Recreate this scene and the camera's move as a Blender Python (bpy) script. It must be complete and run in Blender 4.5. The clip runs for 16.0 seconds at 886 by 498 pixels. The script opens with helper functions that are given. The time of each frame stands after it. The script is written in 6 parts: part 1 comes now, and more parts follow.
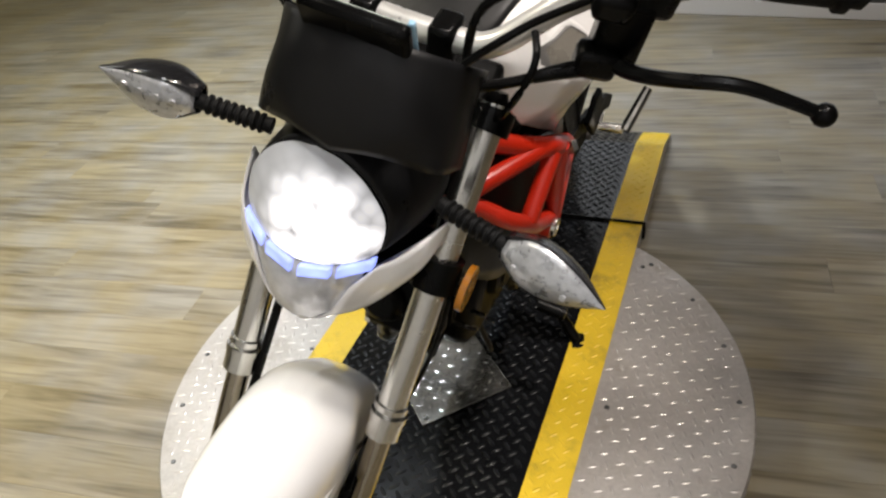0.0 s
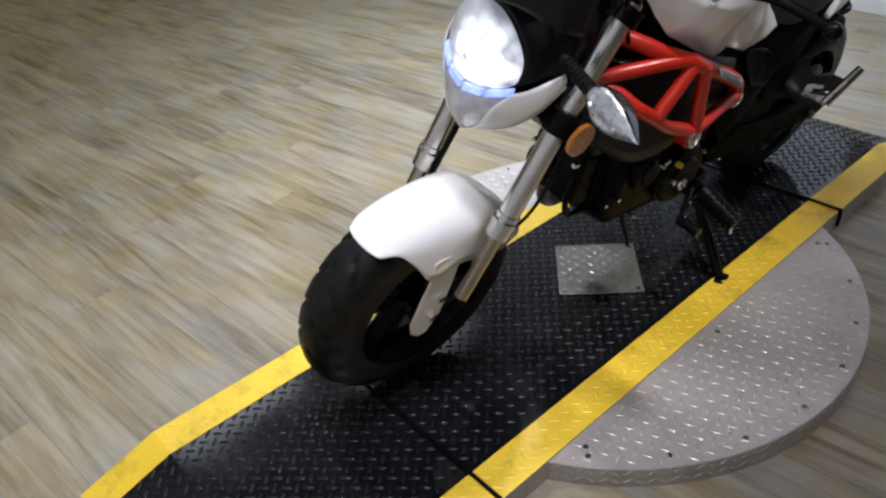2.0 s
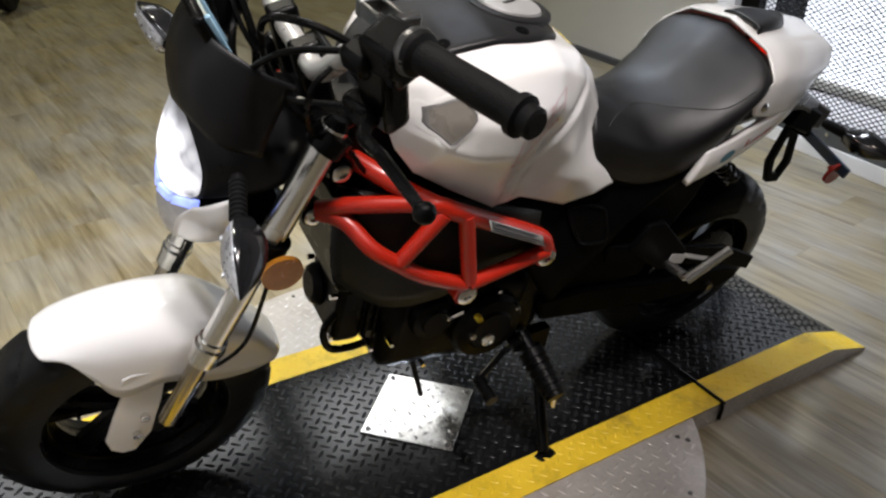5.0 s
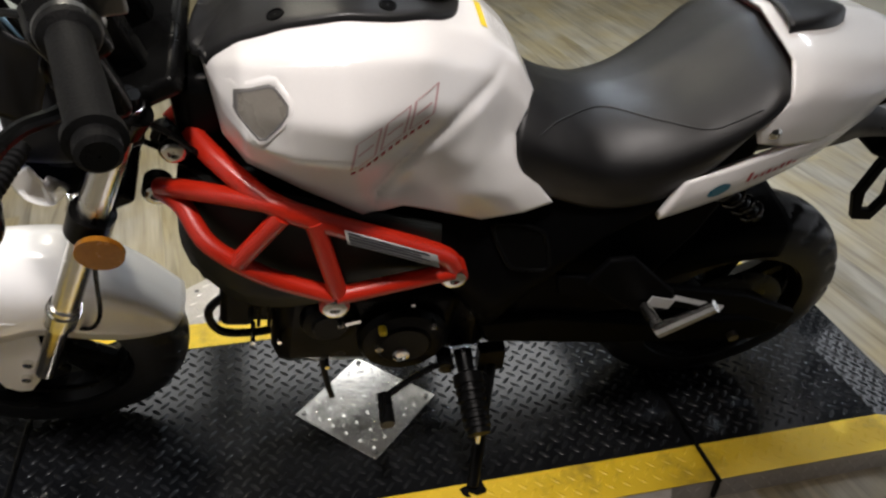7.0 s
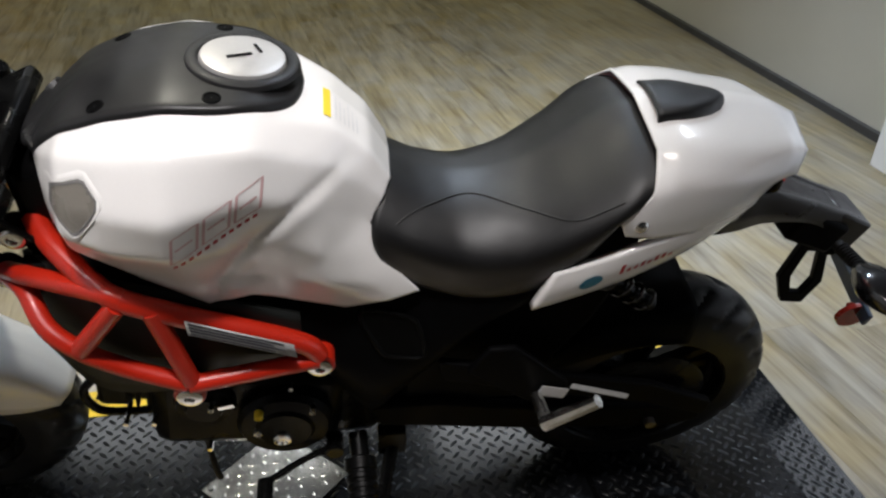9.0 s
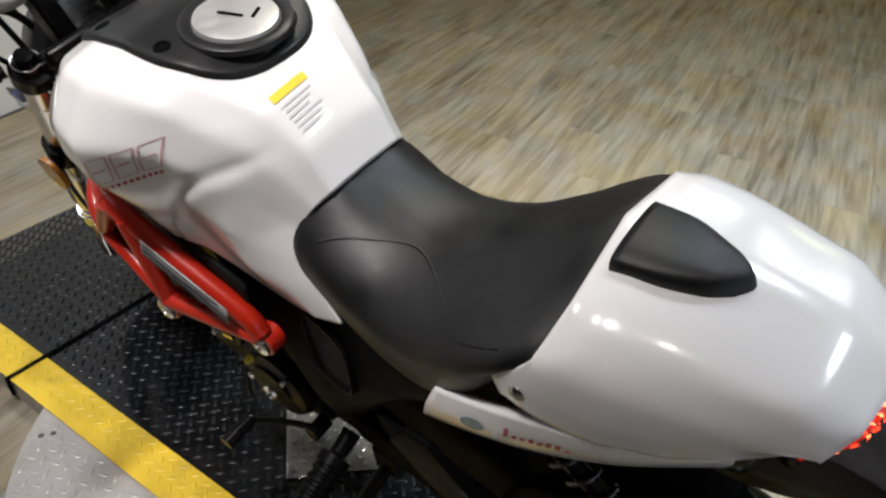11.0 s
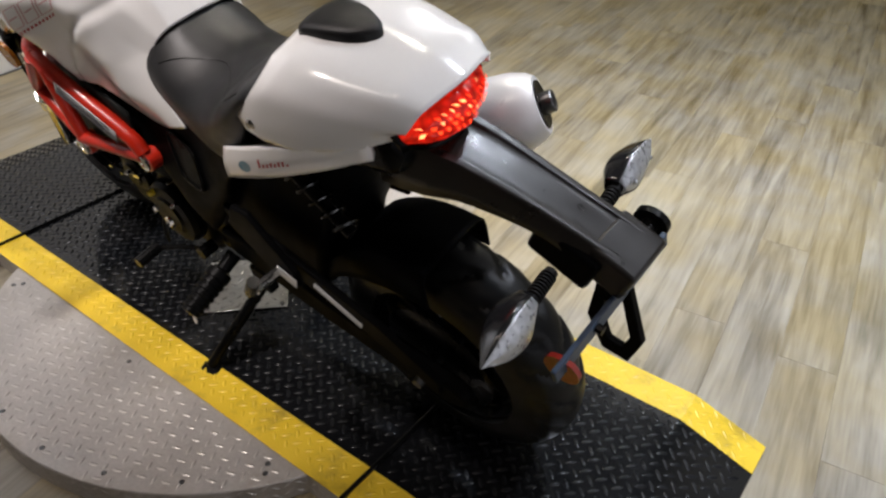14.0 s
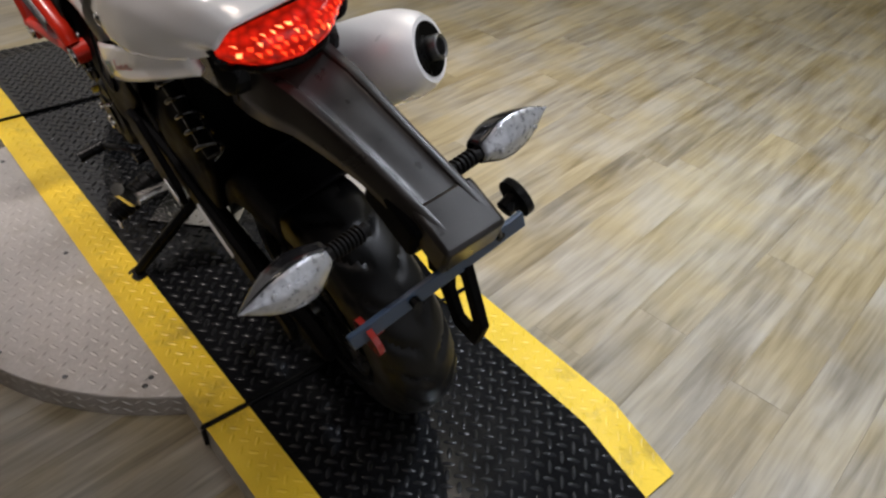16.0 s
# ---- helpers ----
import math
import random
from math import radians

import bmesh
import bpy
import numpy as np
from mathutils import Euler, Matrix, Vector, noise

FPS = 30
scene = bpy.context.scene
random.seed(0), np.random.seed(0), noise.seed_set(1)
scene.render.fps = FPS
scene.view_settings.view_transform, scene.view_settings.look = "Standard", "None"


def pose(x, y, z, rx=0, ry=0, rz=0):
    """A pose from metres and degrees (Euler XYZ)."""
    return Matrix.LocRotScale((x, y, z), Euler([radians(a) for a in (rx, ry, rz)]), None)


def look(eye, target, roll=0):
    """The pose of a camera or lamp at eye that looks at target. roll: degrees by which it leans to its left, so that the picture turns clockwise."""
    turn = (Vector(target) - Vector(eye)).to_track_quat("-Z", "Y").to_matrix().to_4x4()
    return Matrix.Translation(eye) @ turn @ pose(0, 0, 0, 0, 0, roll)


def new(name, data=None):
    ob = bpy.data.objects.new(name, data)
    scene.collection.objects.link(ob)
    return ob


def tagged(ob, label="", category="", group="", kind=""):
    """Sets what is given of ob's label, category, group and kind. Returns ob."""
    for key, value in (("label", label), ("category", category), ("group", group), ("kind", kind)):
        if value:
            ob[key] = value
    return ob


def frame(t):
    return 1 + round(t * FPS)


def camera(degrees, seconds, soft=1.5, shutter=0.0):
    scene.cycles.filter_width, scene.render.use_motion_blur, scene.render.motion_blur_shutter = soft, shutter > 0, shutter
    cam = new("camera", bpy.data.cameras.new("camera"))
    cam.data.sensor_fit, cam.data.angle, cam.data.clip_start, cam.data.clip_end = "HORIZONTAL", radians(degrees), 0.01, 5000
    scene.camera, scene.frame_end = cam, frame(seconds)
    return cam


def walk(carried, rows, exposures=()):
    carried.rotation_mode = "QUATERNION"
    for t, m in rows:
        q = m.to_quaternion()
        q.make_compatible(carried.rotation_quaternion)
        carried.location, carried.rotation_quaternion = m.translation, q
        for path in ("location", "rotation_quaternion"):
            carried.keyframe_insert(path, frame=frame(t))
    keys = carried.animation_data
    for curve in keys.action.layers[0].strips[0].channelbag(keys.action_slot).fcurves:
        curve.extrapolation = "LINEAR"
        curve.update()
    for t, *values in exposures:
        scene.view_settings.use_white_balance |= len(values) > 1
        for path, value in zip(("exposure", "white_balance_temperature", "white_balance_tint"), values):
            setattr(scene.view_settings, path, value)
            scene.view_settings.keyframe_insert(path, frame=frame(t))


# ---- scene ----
cam = camera(62.0, 16.0, soft=2.4)
PATH = [
    (0, (0.973, 0.516, 1.216), (-0.461, -0.192, 0.016), -9.0),
    (0.5, (0.92, 0.621, 1.183), (-0.358, -0.385, 0.019), -4.5),
    (1, (0.979, 0.731, 1.198), (-0.237, -0.424, 0.109), -5.0),
    (1.5, (1.095, 0.873, 1.206), (0.004, -0.381, 0.094), -5.8),
    (2, (1.192, 0.939, 1.211), (0.205, -0.363, 0.057), -6.8),
    (2.5, (1.208, 0.945, 1.178), (0.166, -0.366, 0.084), -1.2),
    (3, (1.109, 1.017, 1.149), (-0.01, -0.185, 0.009), -1.0),
    (3.5, (0.988, 1.073, 1.152), (-0.132, -0.176, 0.063), -2.3),
    (4, (0.892, 1.1, 1.153), (-0.2, -0.231, 0.134), -2.8),
    (4.2, (0.842, 1.114, 1.156), (-0.209, -0.282, 0.183), -2.2),
    (6.3, (0.245, 1.043, 1.186), (-0.284, -0.566, 0.121), 0.6),
    (6.5, (0.2, 1.046, 1.184), (-0.232, -0.584, 0.108), -0.1),
    (7, (0.107, 1.066, 1.175), (-0.282, -0.539, 0.047), 1.8),
    (7.5, (0.086, 1.092, 1.151), (-0.343, -0.442, -0.058), -0.8),
    (8, (0.087, 1.128, 1.139), (-0.345, -0.36, -0.125), -2.9),
    (8.5, (-0.019, 1.163, 1.175), (-0.395, -0.484, 0.104), 1.9),
    (9, (-0.127, 1.046, 1.215), (-0.445, -0.634, 0.177), 1.3),
    (9.5, (-0.264, 0.888, 1.191), (-0.7, -0.705, 0.064), -2.0),
    (10, (-0.361, 0.706, 1.232), (-0.448, -0.441, 0.269), 3.6),
    (10.2, (-0.429, 0.653, 1.235), (-0.222, -0.479, 0.272), 4.4),
    (12.3, (-1.118, 0.849, 1.25), (0.064, -0.417, 0.249), 6.3),
    (12.5, (-1.176, 0.848, 1.245), (0.043, -0.357, 0.216), 6.5),
    (13, (-1.222, 0.855, 1.247), (-0.004, -0.357, 0.225), 3.8),
    (13.5, (-1.236, 0.864, 1.236), (-0.094, -0.368, 0.151), 0.9),
    (14, (-1.256, 0.861, 1.2), (-0.276, -0.44, 0.04), 0.6),
    (14.5, (-1.268, 0.882, 1.167), (-0.384, -0.445, -0.04), 0.2),
    (15, (-1.286, 0.896, 1.139), (-0.487, -0.491, -0.061), -3.7),
    (15.5, (-1.358, 0.811, 1.099), (-0.439, -0.404, -0.196), -3.5),
    (16, (-1.46, 0.579, 1.158), (-0.34, -0.496, -0.103), 5.5),
]
walk(cam, [(t, look(e, g, r)) for t, e, g, r in PATH],
     [(0, -0.06, 6550, 12), (1, -0.08, 6050, 15), (2, -0.1, 5750, 16), (4, -0.04, 6200, 14), (6.5, -0.08, 6250, 14), (8, -0.42, 6700, 12), (8.5, -0.32, 6800, 12), (9, -0.12, 6050, 12),
      (10.2, -0.2, 6050, 12), (12.5, 0.02, 6200, 15), (14, -0.04, 6350, 16), (15, -0.14, 6600, 16), (16, -0.2, 6400, 16)])

# ---- world and light ----
world = bpy.data.worlds.new("world")
scene.world = world
world.use_nodes = True
world.node_tree.nodes["Background"].inputs[0].default_value = (0.9, 0.95, 1.0, 1)
world.node_tree.nodes["Background"].inputs[1].default_value = 0.02


def ceiling_lamp(x, y, z, size, power, colour, spread):
    data = bpy.data.lights.new("ceiling_lamp", "AREA")
    data.shape, data.size, data.energy, data.color = "DISK", size, power, colour
    data.spread = radians(spread)
    ob = new("ceiling_lamp", data)
    ob.matrix_world = look((x, y, z), (x, y, 0))
    return ob


ROOM_H = 3.3
for lx, ly, size, power, colour, spread in (
        (-0.95, -1.3, 0.18, 32, (0.84, 0.93, 1.0), 80), (0.5, -1.15, 0.18, 19, (1, 0.93, 0.74), 95),
        (-1.4, -5.2, 0.4, 12, (1, 0.95, 0.4), 140), (1.0, -5.2, 0.4, 18, (1, 0.95, 0.45), 140),
        (-2.0, -0.5, 0.35, 10, (0.9, 0.95, 1), 80),
        (-0.8, 1.0, 0.3, 4.5, (1, 0.85, 0.7), 150), (0.75, 1.15, 0.3, 12.5, (1, 0.88, 0.76), 150)):
    ceiling_lamp(lx, ly, ROOM_H - 0.08, size, power, colour, spread)


def light_panel(x, y, wide, deep, power, colour):
    """A recessed ceiling panel of tubes."""
    data = bpy.data.lights.new("light_panel", "AREA")
    data.shape, data.size, data.size_y, data.energy, data.color = "RECTANGLE", wide, deep, power, colour
    ob = new("light_panel", data)
    ob.matrix_world = look((x, y, ROOM_H - 0.02), (x, y, 0))
    return ob


for px, py, power in ((-1.45, -3.4, 13), (0.05, -3.85, 13), (1.5, -3.8, 10.5)):
    light_panel(px, py, 1.1, 0.85, power, (0.98, 0.985, 0.94))


def fill_spot(eye, target, power, angle, colour):
    data = bpy.data.lights.new("fill_spot", "SPOT")
    data.energy, data.color, data.shadow_soft_size = power, colour, 0.12
    data.spot_size, data.spot_blend = radians(angle), 0.7
    ob = new("fill_spot", data)
    ob.matrix_world = look(eye, target)
    return ob


# unseen fill, added to brighten the tank's near side and the white wall
fill_spot((0.05, 1.2, ROOM_H - 0.1), (0.02, 0.0, 0.72), 300, 32, (1, 0.935, 0.865))
fill_spot((1.0, 0.5, ROOM_H - 0.1), (1.85, 0.5, 0.7), 215, 80, (0.97, 0.99, 1.0))

# ---- materials ----
def nodes_of(name):
    m = bpy.data.materials.new(name)
    m.use_nodes = True
    nt = m.node_tree
    return m, nt, nt.nodes, nt.links, nt.nodes["Principled BSDF"]


def mat(name, base, rough=0.5, metal=0.0, var=0.12, scale=18.0, bump=0.0, bscale=300.0, coat=0.0, rvar=0.1,
        spec=0.5):
    """A surface with two scales of uneven colour and gloss, and fine relief."""
    m, nt, n, l, p = nodes_of(name)
    tc = n.new("ShaderNodeTexCoord")
    big = n.new("ShaderNodeTexNoise")
    big.inputs["Scale"].default_value, big.inputs["Detail"].default_value = scale, 6
    l.new(tc.outputs["Object"], big.inputs["Vector"])
    fine = n.new("ShaderNodeTexNoise")
    fine.inputs["Scale"].default_value, fine.inputs["Detail"].default_value = bscale, 3
    l.new(tc.outputs["Object"], fine.inputs["Vector"])
    mix = n.new("ShaderNodeMath")
    mix.operation = "MULTIPLY_ADD"
    mix.inputs[1].default_value, mix.inputs[2].default_value = 0.35, 0.0
    l.new(fine.outputs[0], mix.inputs[0])
    add = n.new("ShaderNodeMath")
    add.operation = "MULTIPLY_ADD"
    add.inputs[1].default_value = 0.65
    l.new(big.outputs[0], add.inputs[0])
    l.new(mix.outputs[0], add.inputs[2])
    ramp = n.new("ShaderNodeMapRange")
    ramp.inputs[1].default_value, ramp.inputs[2].default_value = 0.3, 0.7
    ramp.inputs[3].default_value, ramp.inputs[4].default_value = 1 - var, 1 + var
    l.new(add.outputs[0], ramp.inputs[0])
    hsv = n.new("ShaderNodeHueSaturation")
    hsv.inputs["Color"].default_value = (*base, 1)
    l.new(ramp.outputs[0], hsv.inputs["Value"])
    l.new(hsv.outputs[0], p.inputs["Base Color"])
    rr = n.new("ShaderNodeMapRange")
    rr.inputs[1].default_value, rr.inputs[2].default_value = 0.3, 0.7
    rr.inputs[3].default_value, rr.inputs[4].default_value = max(0.02, rough - rvar), min(1, rough + rvar)
    l.new(big.outputs[0], rr.inputs[0])
    l.new(rr.outputs[0], p.inputs["Roughness"])
    p.inputs["Metallic"].default_value = metal
    p.inputs["Coat Weight"].default_value = coat
    p.inputs["Coat Roughness"].default_value = 0.06
    p.inputs["Specular IOR Level"].default_value = spec
    if bump:
        b = n.new("ShaderNodeBump")
        b.inputs["Strength"].default_value, b.inputs["Distance"].default_value = bump, 0.002
        l.new(fine.outputs[0], b.inputs["Height"])
        l.new(b.outputs[0], p.inputs["Normal"])
    return m


def glow(name, colour, power, base=(0.8, 0.8, 0.8), floor=0.55, scale=45):
    m, nt, n, l, p = nodes_of(name)
    p.inputs["Base Color"].default_value = (*base, 1)
    p.inputs["Emission Color"].default_value = (*colour, 1)
    tc = n.new("ShaderNodeTexCoord")
    v = n.new("ShaderNodeTexVoronoi")
    v.inputs["Scale"].default_value = scale
    l.new(tc.outputs["Object"], v.inputs["Vector"])
    r = n.new("ShaderNodeMapRange")
    r.inputs[3].default_value, r.inputs[4].default_value = power * 1.15, power * floor
    l.new(v.outputs["Distance"], r.inputs[0])
    l.new(r.outputs[0], p.inputs["Emission Strength"])
    p.inputs["Roughness"].default_value = 0.1
    return m


def wood_plank(name, dark, light):
    """Grey-brown oak print on vinyl boards, grain along y, each board its own tone."""
    m, nt, n, l, p = nodes_of(name)
    tc = n.new("ShaderNodeTexCoord")
    info = n.new("ShaderNodeObjectInfo")
    shift = n.new("ShaderNodeVectorMath")
    shift.operation = "MULTIPLY_ADD"
    shift.inputs[1].default_value = (37, 91, 13)
    l.new(info.outputs["Random"], shift.inputs[0])
    l.new(tc.outputs["Object"], shift.inputs[2])
    mp = n.new("ShaderNodeMapping")
    mp.inputs["Scale"].default_value = (34, 2.6, 1)
    l.new(shift.outputs[0], mp.inputs["Vector"])
    broad = n.new("ShaderNodeTexNoise")
    broad.inputs["Scale"].default_value, broad.inputs["Detail"].default_value = 1.0, 5
    broad.inputs["Distortion"].default_value = 0.7
    l.new(mp.outputs[0], broad.inputs["Vector"])
    mp2 = n.new("ShaderNodeMapping")
    mp2.inputs["Scale"].default_value = (150, 7.0, 1)
    l.new(shift.outputs[0], mp2.inputs["Vector"])
    fine = n.new("ShaderNodeTexNoise")
    fine.inputs["Scale"].default_value, fine.inputs["Detail"].default_value = 1.0, 4
    l.new(mp2.outputs[0], fine.inputs["Vector"])
    knots = n.new("ShaderNodeTexNoise")
    knots.inputs["Scale"].default_value, knots.inputs["Detail"].default_value = 3.2, 5
    l.new(shift.outputs[0], knots.inputs["Vector"])
    s1 = n.new("ShaderNodeMath")
    s1.operation = "MULTIPLY_ADD"
    s1.inputs[1].default_value = 0.34
    l.new(fine.outputs[0], s1.inputs[0])
    l.new(broad.outputs[0], s1.inputs[2])
    s2 = n.new("ShaderNodeMath")
    s2.operation = "MULTIPLY_ADD"
    s2.inputs[1].default_value = 0.42
    l.new(knots.outputs[0], s2.inputs[0])
    l.new(s1.outputs[0], s2.inputs[2])
    s3 = n.new("ShaderNodeMath")
    s3.operation = "MULTIPLY_ADD"
    s3.inputs[1].default_value = 0.1
    l.new(info.outputs["Random"], s3.inputs[0])
    l.new(s2.outputs[0], s3.inputs[2])
    ramp = n.new("ShaderNodeValToRGB")
    e = ramp.color_ramp.elements
    e[0].position, e[0].color = 0.68, (*dark, 1)
    e[1].position, e[1].color = 1.12, (*light, 1)
    e[1].position = 1.0
    mid = ramp.color_ramp.elements.new(0.85)
    mid.color = (*[0.42 * a + 0.58 * b for a, b in zip(dark, light)], 1)
    sc = n.new("ShaderNodeMath")
    sc.operation = "MULTIPLY_ADD"
    sc.inputs[1].default_value, sc.inputs[2].default_value = 0.6, 0.315
    l.new(s3.outputs[0], sc.inputs[0])
    l.new(sc.outputs[0], ramp.inputs[0])
    tone = n.new("ShaderNodeTexNoise")
    tone.inputs["Scale"].default_value, tone.inputs["Detail"].default_value = 5.0, 4
    l.new(shift.outputs[0], tone.inputs["Vector"])
    sat = n.new("ShaderNodeMapRange")
    sat.inputs[1].default_value, sat.inputs[2].default_value = 0.35, 0.65
    sat.inputs[3].default_value, sat.inputs[4].default_value = 0.7, 1.35
    l.new(tone.outputs[0], sat.inputs[0])
    hs = n.new("ShaderNodeHueSaturation")
    l.new(ramp.outputs[0], hs.inputs["Color"])
    l.new(sat.outputs[0], hs.inputs["Saturation"])
    l.new(hs.outputs[0], p.inputs["Base Color"])
    r = n.new("ShaderNodeMapRange")
    r.inputs[3].default_value, r.inputs[4].default_value = 0.26, 0.42
    l.new(broad.outputs[0], r.inputs[0])
    l.new(r.outputs[0], p.inputs["Roughness"])
    b = n.new("ShaderNodeBump")
    b.inputs["Strength"].default_value, b.inputs["Distance"].default_value = 0.12, 0.001
    l.new(fine.outputs[0], b.inputs["Height"])
    l.new(b.outputs[0], p.inputs["Normal"])
    return m


WHITE = mat("white_plastic", (0.82, 0.805, 0.79), 0.2, var=0.02, scale=6, coat=0.6, rvar=0.04)
BLACK = mat("black_plastic", (0.0018, 0.0018, 0.002), 0.5, var=0.3, bump=0.12, bscale=500, spec=0.03)
SPRING = mat("spring_steel", (0.09, 0.09, 0.09), 0.25, 1.0, var=0.2)
SATIN = mat("satin_black_paint", (0.0026, 0.0026, 0.0026), 0.28, var=0.3, rvar=0.08, spec=0.1)
COVER = mat("tank_cover_plastic", (0.013, 0.013, 0.0135), 0.38, var=0.15, bump=0.1, bscale=700, spec=0.25)
SHROUD = mat("shroud_plastic", (0.009, 0.01, 0.009), 0.45, var=0.2, bump=0.15, bscale=600, spec=0.2)
SIGBODY = mat("signal_gloss_black", (0.01, 0.01, 0.011), 0.14, var=0.15, rvar=0.04, spec=0.6)
SCREEN = mat("screen_plastic", (0.0075, 0.0075, 0.008), 0.36, var=0.15, bump=0.1, bscale=700, spec=0.2)
ENGINE = mat("engine_black", (0.002, 0.002, 0.002), 0.34, 0.0, var=0.4, bump=0.25, bscale=260, spec=0.07)
RUBBER = mat("tyre_rubber", (0.006, 0.006, 0.006), 0.4, var=0.3, bump=0.2, bscale=350, spec=0.2)
GRIP = mat("grip_rubber", (0.0045, 0.0045, 0.0045), 0.6, var=0.3, bump=0.4, bscale=420, spec=0.14)
SEAT = mat("seat_vinyl", (0.0042, 0.0042, 0.0046), 0.44, var=0.12, bump=0.2, bscale=650, spec=0.45)
RED = mat("red_paint", (0.44, 0.016, 0.004), 0.36, var=0.1, coat=0.12)
CHROME = mat("fork_alloy", (0.62, 0.61, 0.58), 0.24, 1.0, var=0.08, rvar=0.06)
STEEL = mat("bright_steel", (0.7, 0.69, 0.66), 0.2, 1.0, var=0.15)
DARKSTEEL = mat("dark_steel", (0.16, 0.16, 0.16), 0.35, 1.0, var=0.2)
STANCHION = mat("stanchion", (0.36, 0.32, 0.26), 0.15, 1.0, var=0.1)
MUFFLER = mat("muffler_satin", (0.72, 0.7, 0.69), 0.34, 0.15, var=0.04)
AMBER = mat("amber_reflector", (0.46, 0.175, 0.014), 0.2, var=0.15, scale=80)
REDREF = mat("red_reflector", (0.24, 0.018, 0.012), 0.2, var=0.2, scale=80)
MAT_BLACK = mat("deck_black", (0.006, 0.0064, 0.0072), 0.11, var=0.35, scale=7, bump=0.03, bscale=160, rvar=0.04, spec=0.5)
LUG_BLACK = mat("lug_black", (0.0075, 0.008, 0.009), 0.3, var=0.3, scale=9, spec=0.15)
YELLOW = mat("yellow_tape", (0.7, 0.475, 0.02), 0.45, var=0.12, scale=11, bump=0.15)
FRAME_LABEL = mat("frame_label", (0.34, 0.335, 0.32), 0.5, var=0.15, scale=40)
RIMGREY = mat("rim_grey_plastic", (0.14, 0.135, 0.13), 0.4, var=0.1)
DISC = mat("tread_plate", (0.46, 0.43, 0.40), 0.42, 0.45, var=0.18, scale=8, bump=0.15, bscale=120)
LUG_DISC = mat("tread_lug", (0.47, 0.44, 0.41), 0.4, 0.5, var=0.14, scale=8)
PLATE = mat("bright_plate", (0.68, 0.67, 0.64), 0.14, 0.92, var=0.12, scale=14, rvar=0.05)
WALL = mat("wall_paint", (0.78, 0.78, 0.79), 0.6, var=0.03, scale=2)
DOORGREY = mat("door_paint", (0.52, 0.50, 0.44), 0.45, var=0.04, scale=3)
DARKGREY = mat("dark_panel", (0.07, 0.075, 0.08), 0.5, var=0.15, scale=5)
PINE = mat("pine_board", (0.62, 0.44, 0.2), 0.5, var=0.2, scale=9)
CEIL = mat("ceiling_paint", (0.16, 0.16, 0.16), 0.8, var=0.05, scale=2)
PLANK = wood_plank("oak_vinyl", (0.085, 0.067, 0.039), (0.29, 0.254, 0.184))
SUB = mat("floor_screed", (0.14, 0.115, 0.08), 0.8)


def scuffed(m, colour, scale, lo, hi, most):
    """Dirt and rubbed patches over a surface, in clouds broken up by fine specks."""
    n, l = m.node_tree.nodes, m.node_tree.links
    base = n["Principled BSDF"].inputs["Base Color"]
    under = base.links[0].from_socket
    tc = n.new("ShaderNodeTexCoord")
    cloud = n.new("ShaderNodeTexNoise")
    cloud.inputs["Scale"].default_value, cloud.inputs["Detail"].default_value = scale, 9
    cloud.inputs["Roughness"].default_value = 0.68
    l.new(tc.outputs["Object"], cloud.inputs["Vector"])
    r = n.new("ShaderNodeMapRange")
    r.inputs[1].default_value, r.inputs[2].default_value = lo, hi
    r.inputs[3].default_value, r.inputs[4].default_value = 0.0, most
    l.new(cloud.outputs[0], r.inputs[0])
    mix = n.new("ShaderNodeMixRGB")
    mix.inputs[2].default_value = (*colour, 1)
    l.new(r.outputs[0], mix.inputs[0])
    l.new(under, mix.inputs[1])
    l.new(mix.outputs[0], base)


scuffed(YELLOW, (0.1, 0.075, 0.02), 7.0, 0.52, 0.72, 0.75)
scuffed(DISC, (0.2, 0.165, 0.12), 4.0, 0.5, 0.68, 0.6)
scuffed(PLATE, (0.25, 0.235, 0.2), 9.0, 0.5, 0.7, 0.6)
BARALLOY = mat("bar_alloy", (0.68, 0.67, 0.65), 0.32, 0.6, var=0.06)
HEADGLOW = glow("headlight_glow", (1.0, 0.98, 0.98), 3.2, (0.5, 0.52, 0.56), floor=0.02, scale=42)


def beam_spread(m, centre, near, far):
    """Lamp lens brightest round its bulb, the facets of the reflector showing further out."""
    n, l = m.node_tree.nodes, m.node_tree.links
    p = n["Principled BSDF"]
    tc = n.new("ShaderNodeTexCoord")
    d = n.new("ShaderNodeVectorMath")
    d.operation = "DISTANCE"
    d.inputs[1].default_value = centre
    l.new(tc.outputs["Object"], d.inputs[0])
    r = n.new("ShaderNodeMapRange")
    r.interpolation_type = "SMOOTHSTEP"
    r.inputs[1].default_value, r.inputs[2].default_value = near, far
    r.inputs[3].default_value, r.inputs[4].default_value = 1.0, 0.04
    l.new(d.outputs["Value"], r.inputs[0])
    k = n.new("ShaderNodeMath")
    k.operation = "MULTIPLY"
    l.new(p.inputs["Emission Strength"].links[0].from_socket, k.inputs[0])
    l.new(r.outputs[0], k.inputs[1])
    l.new(k.outputs[0], p.inputs["Emission Strength"])


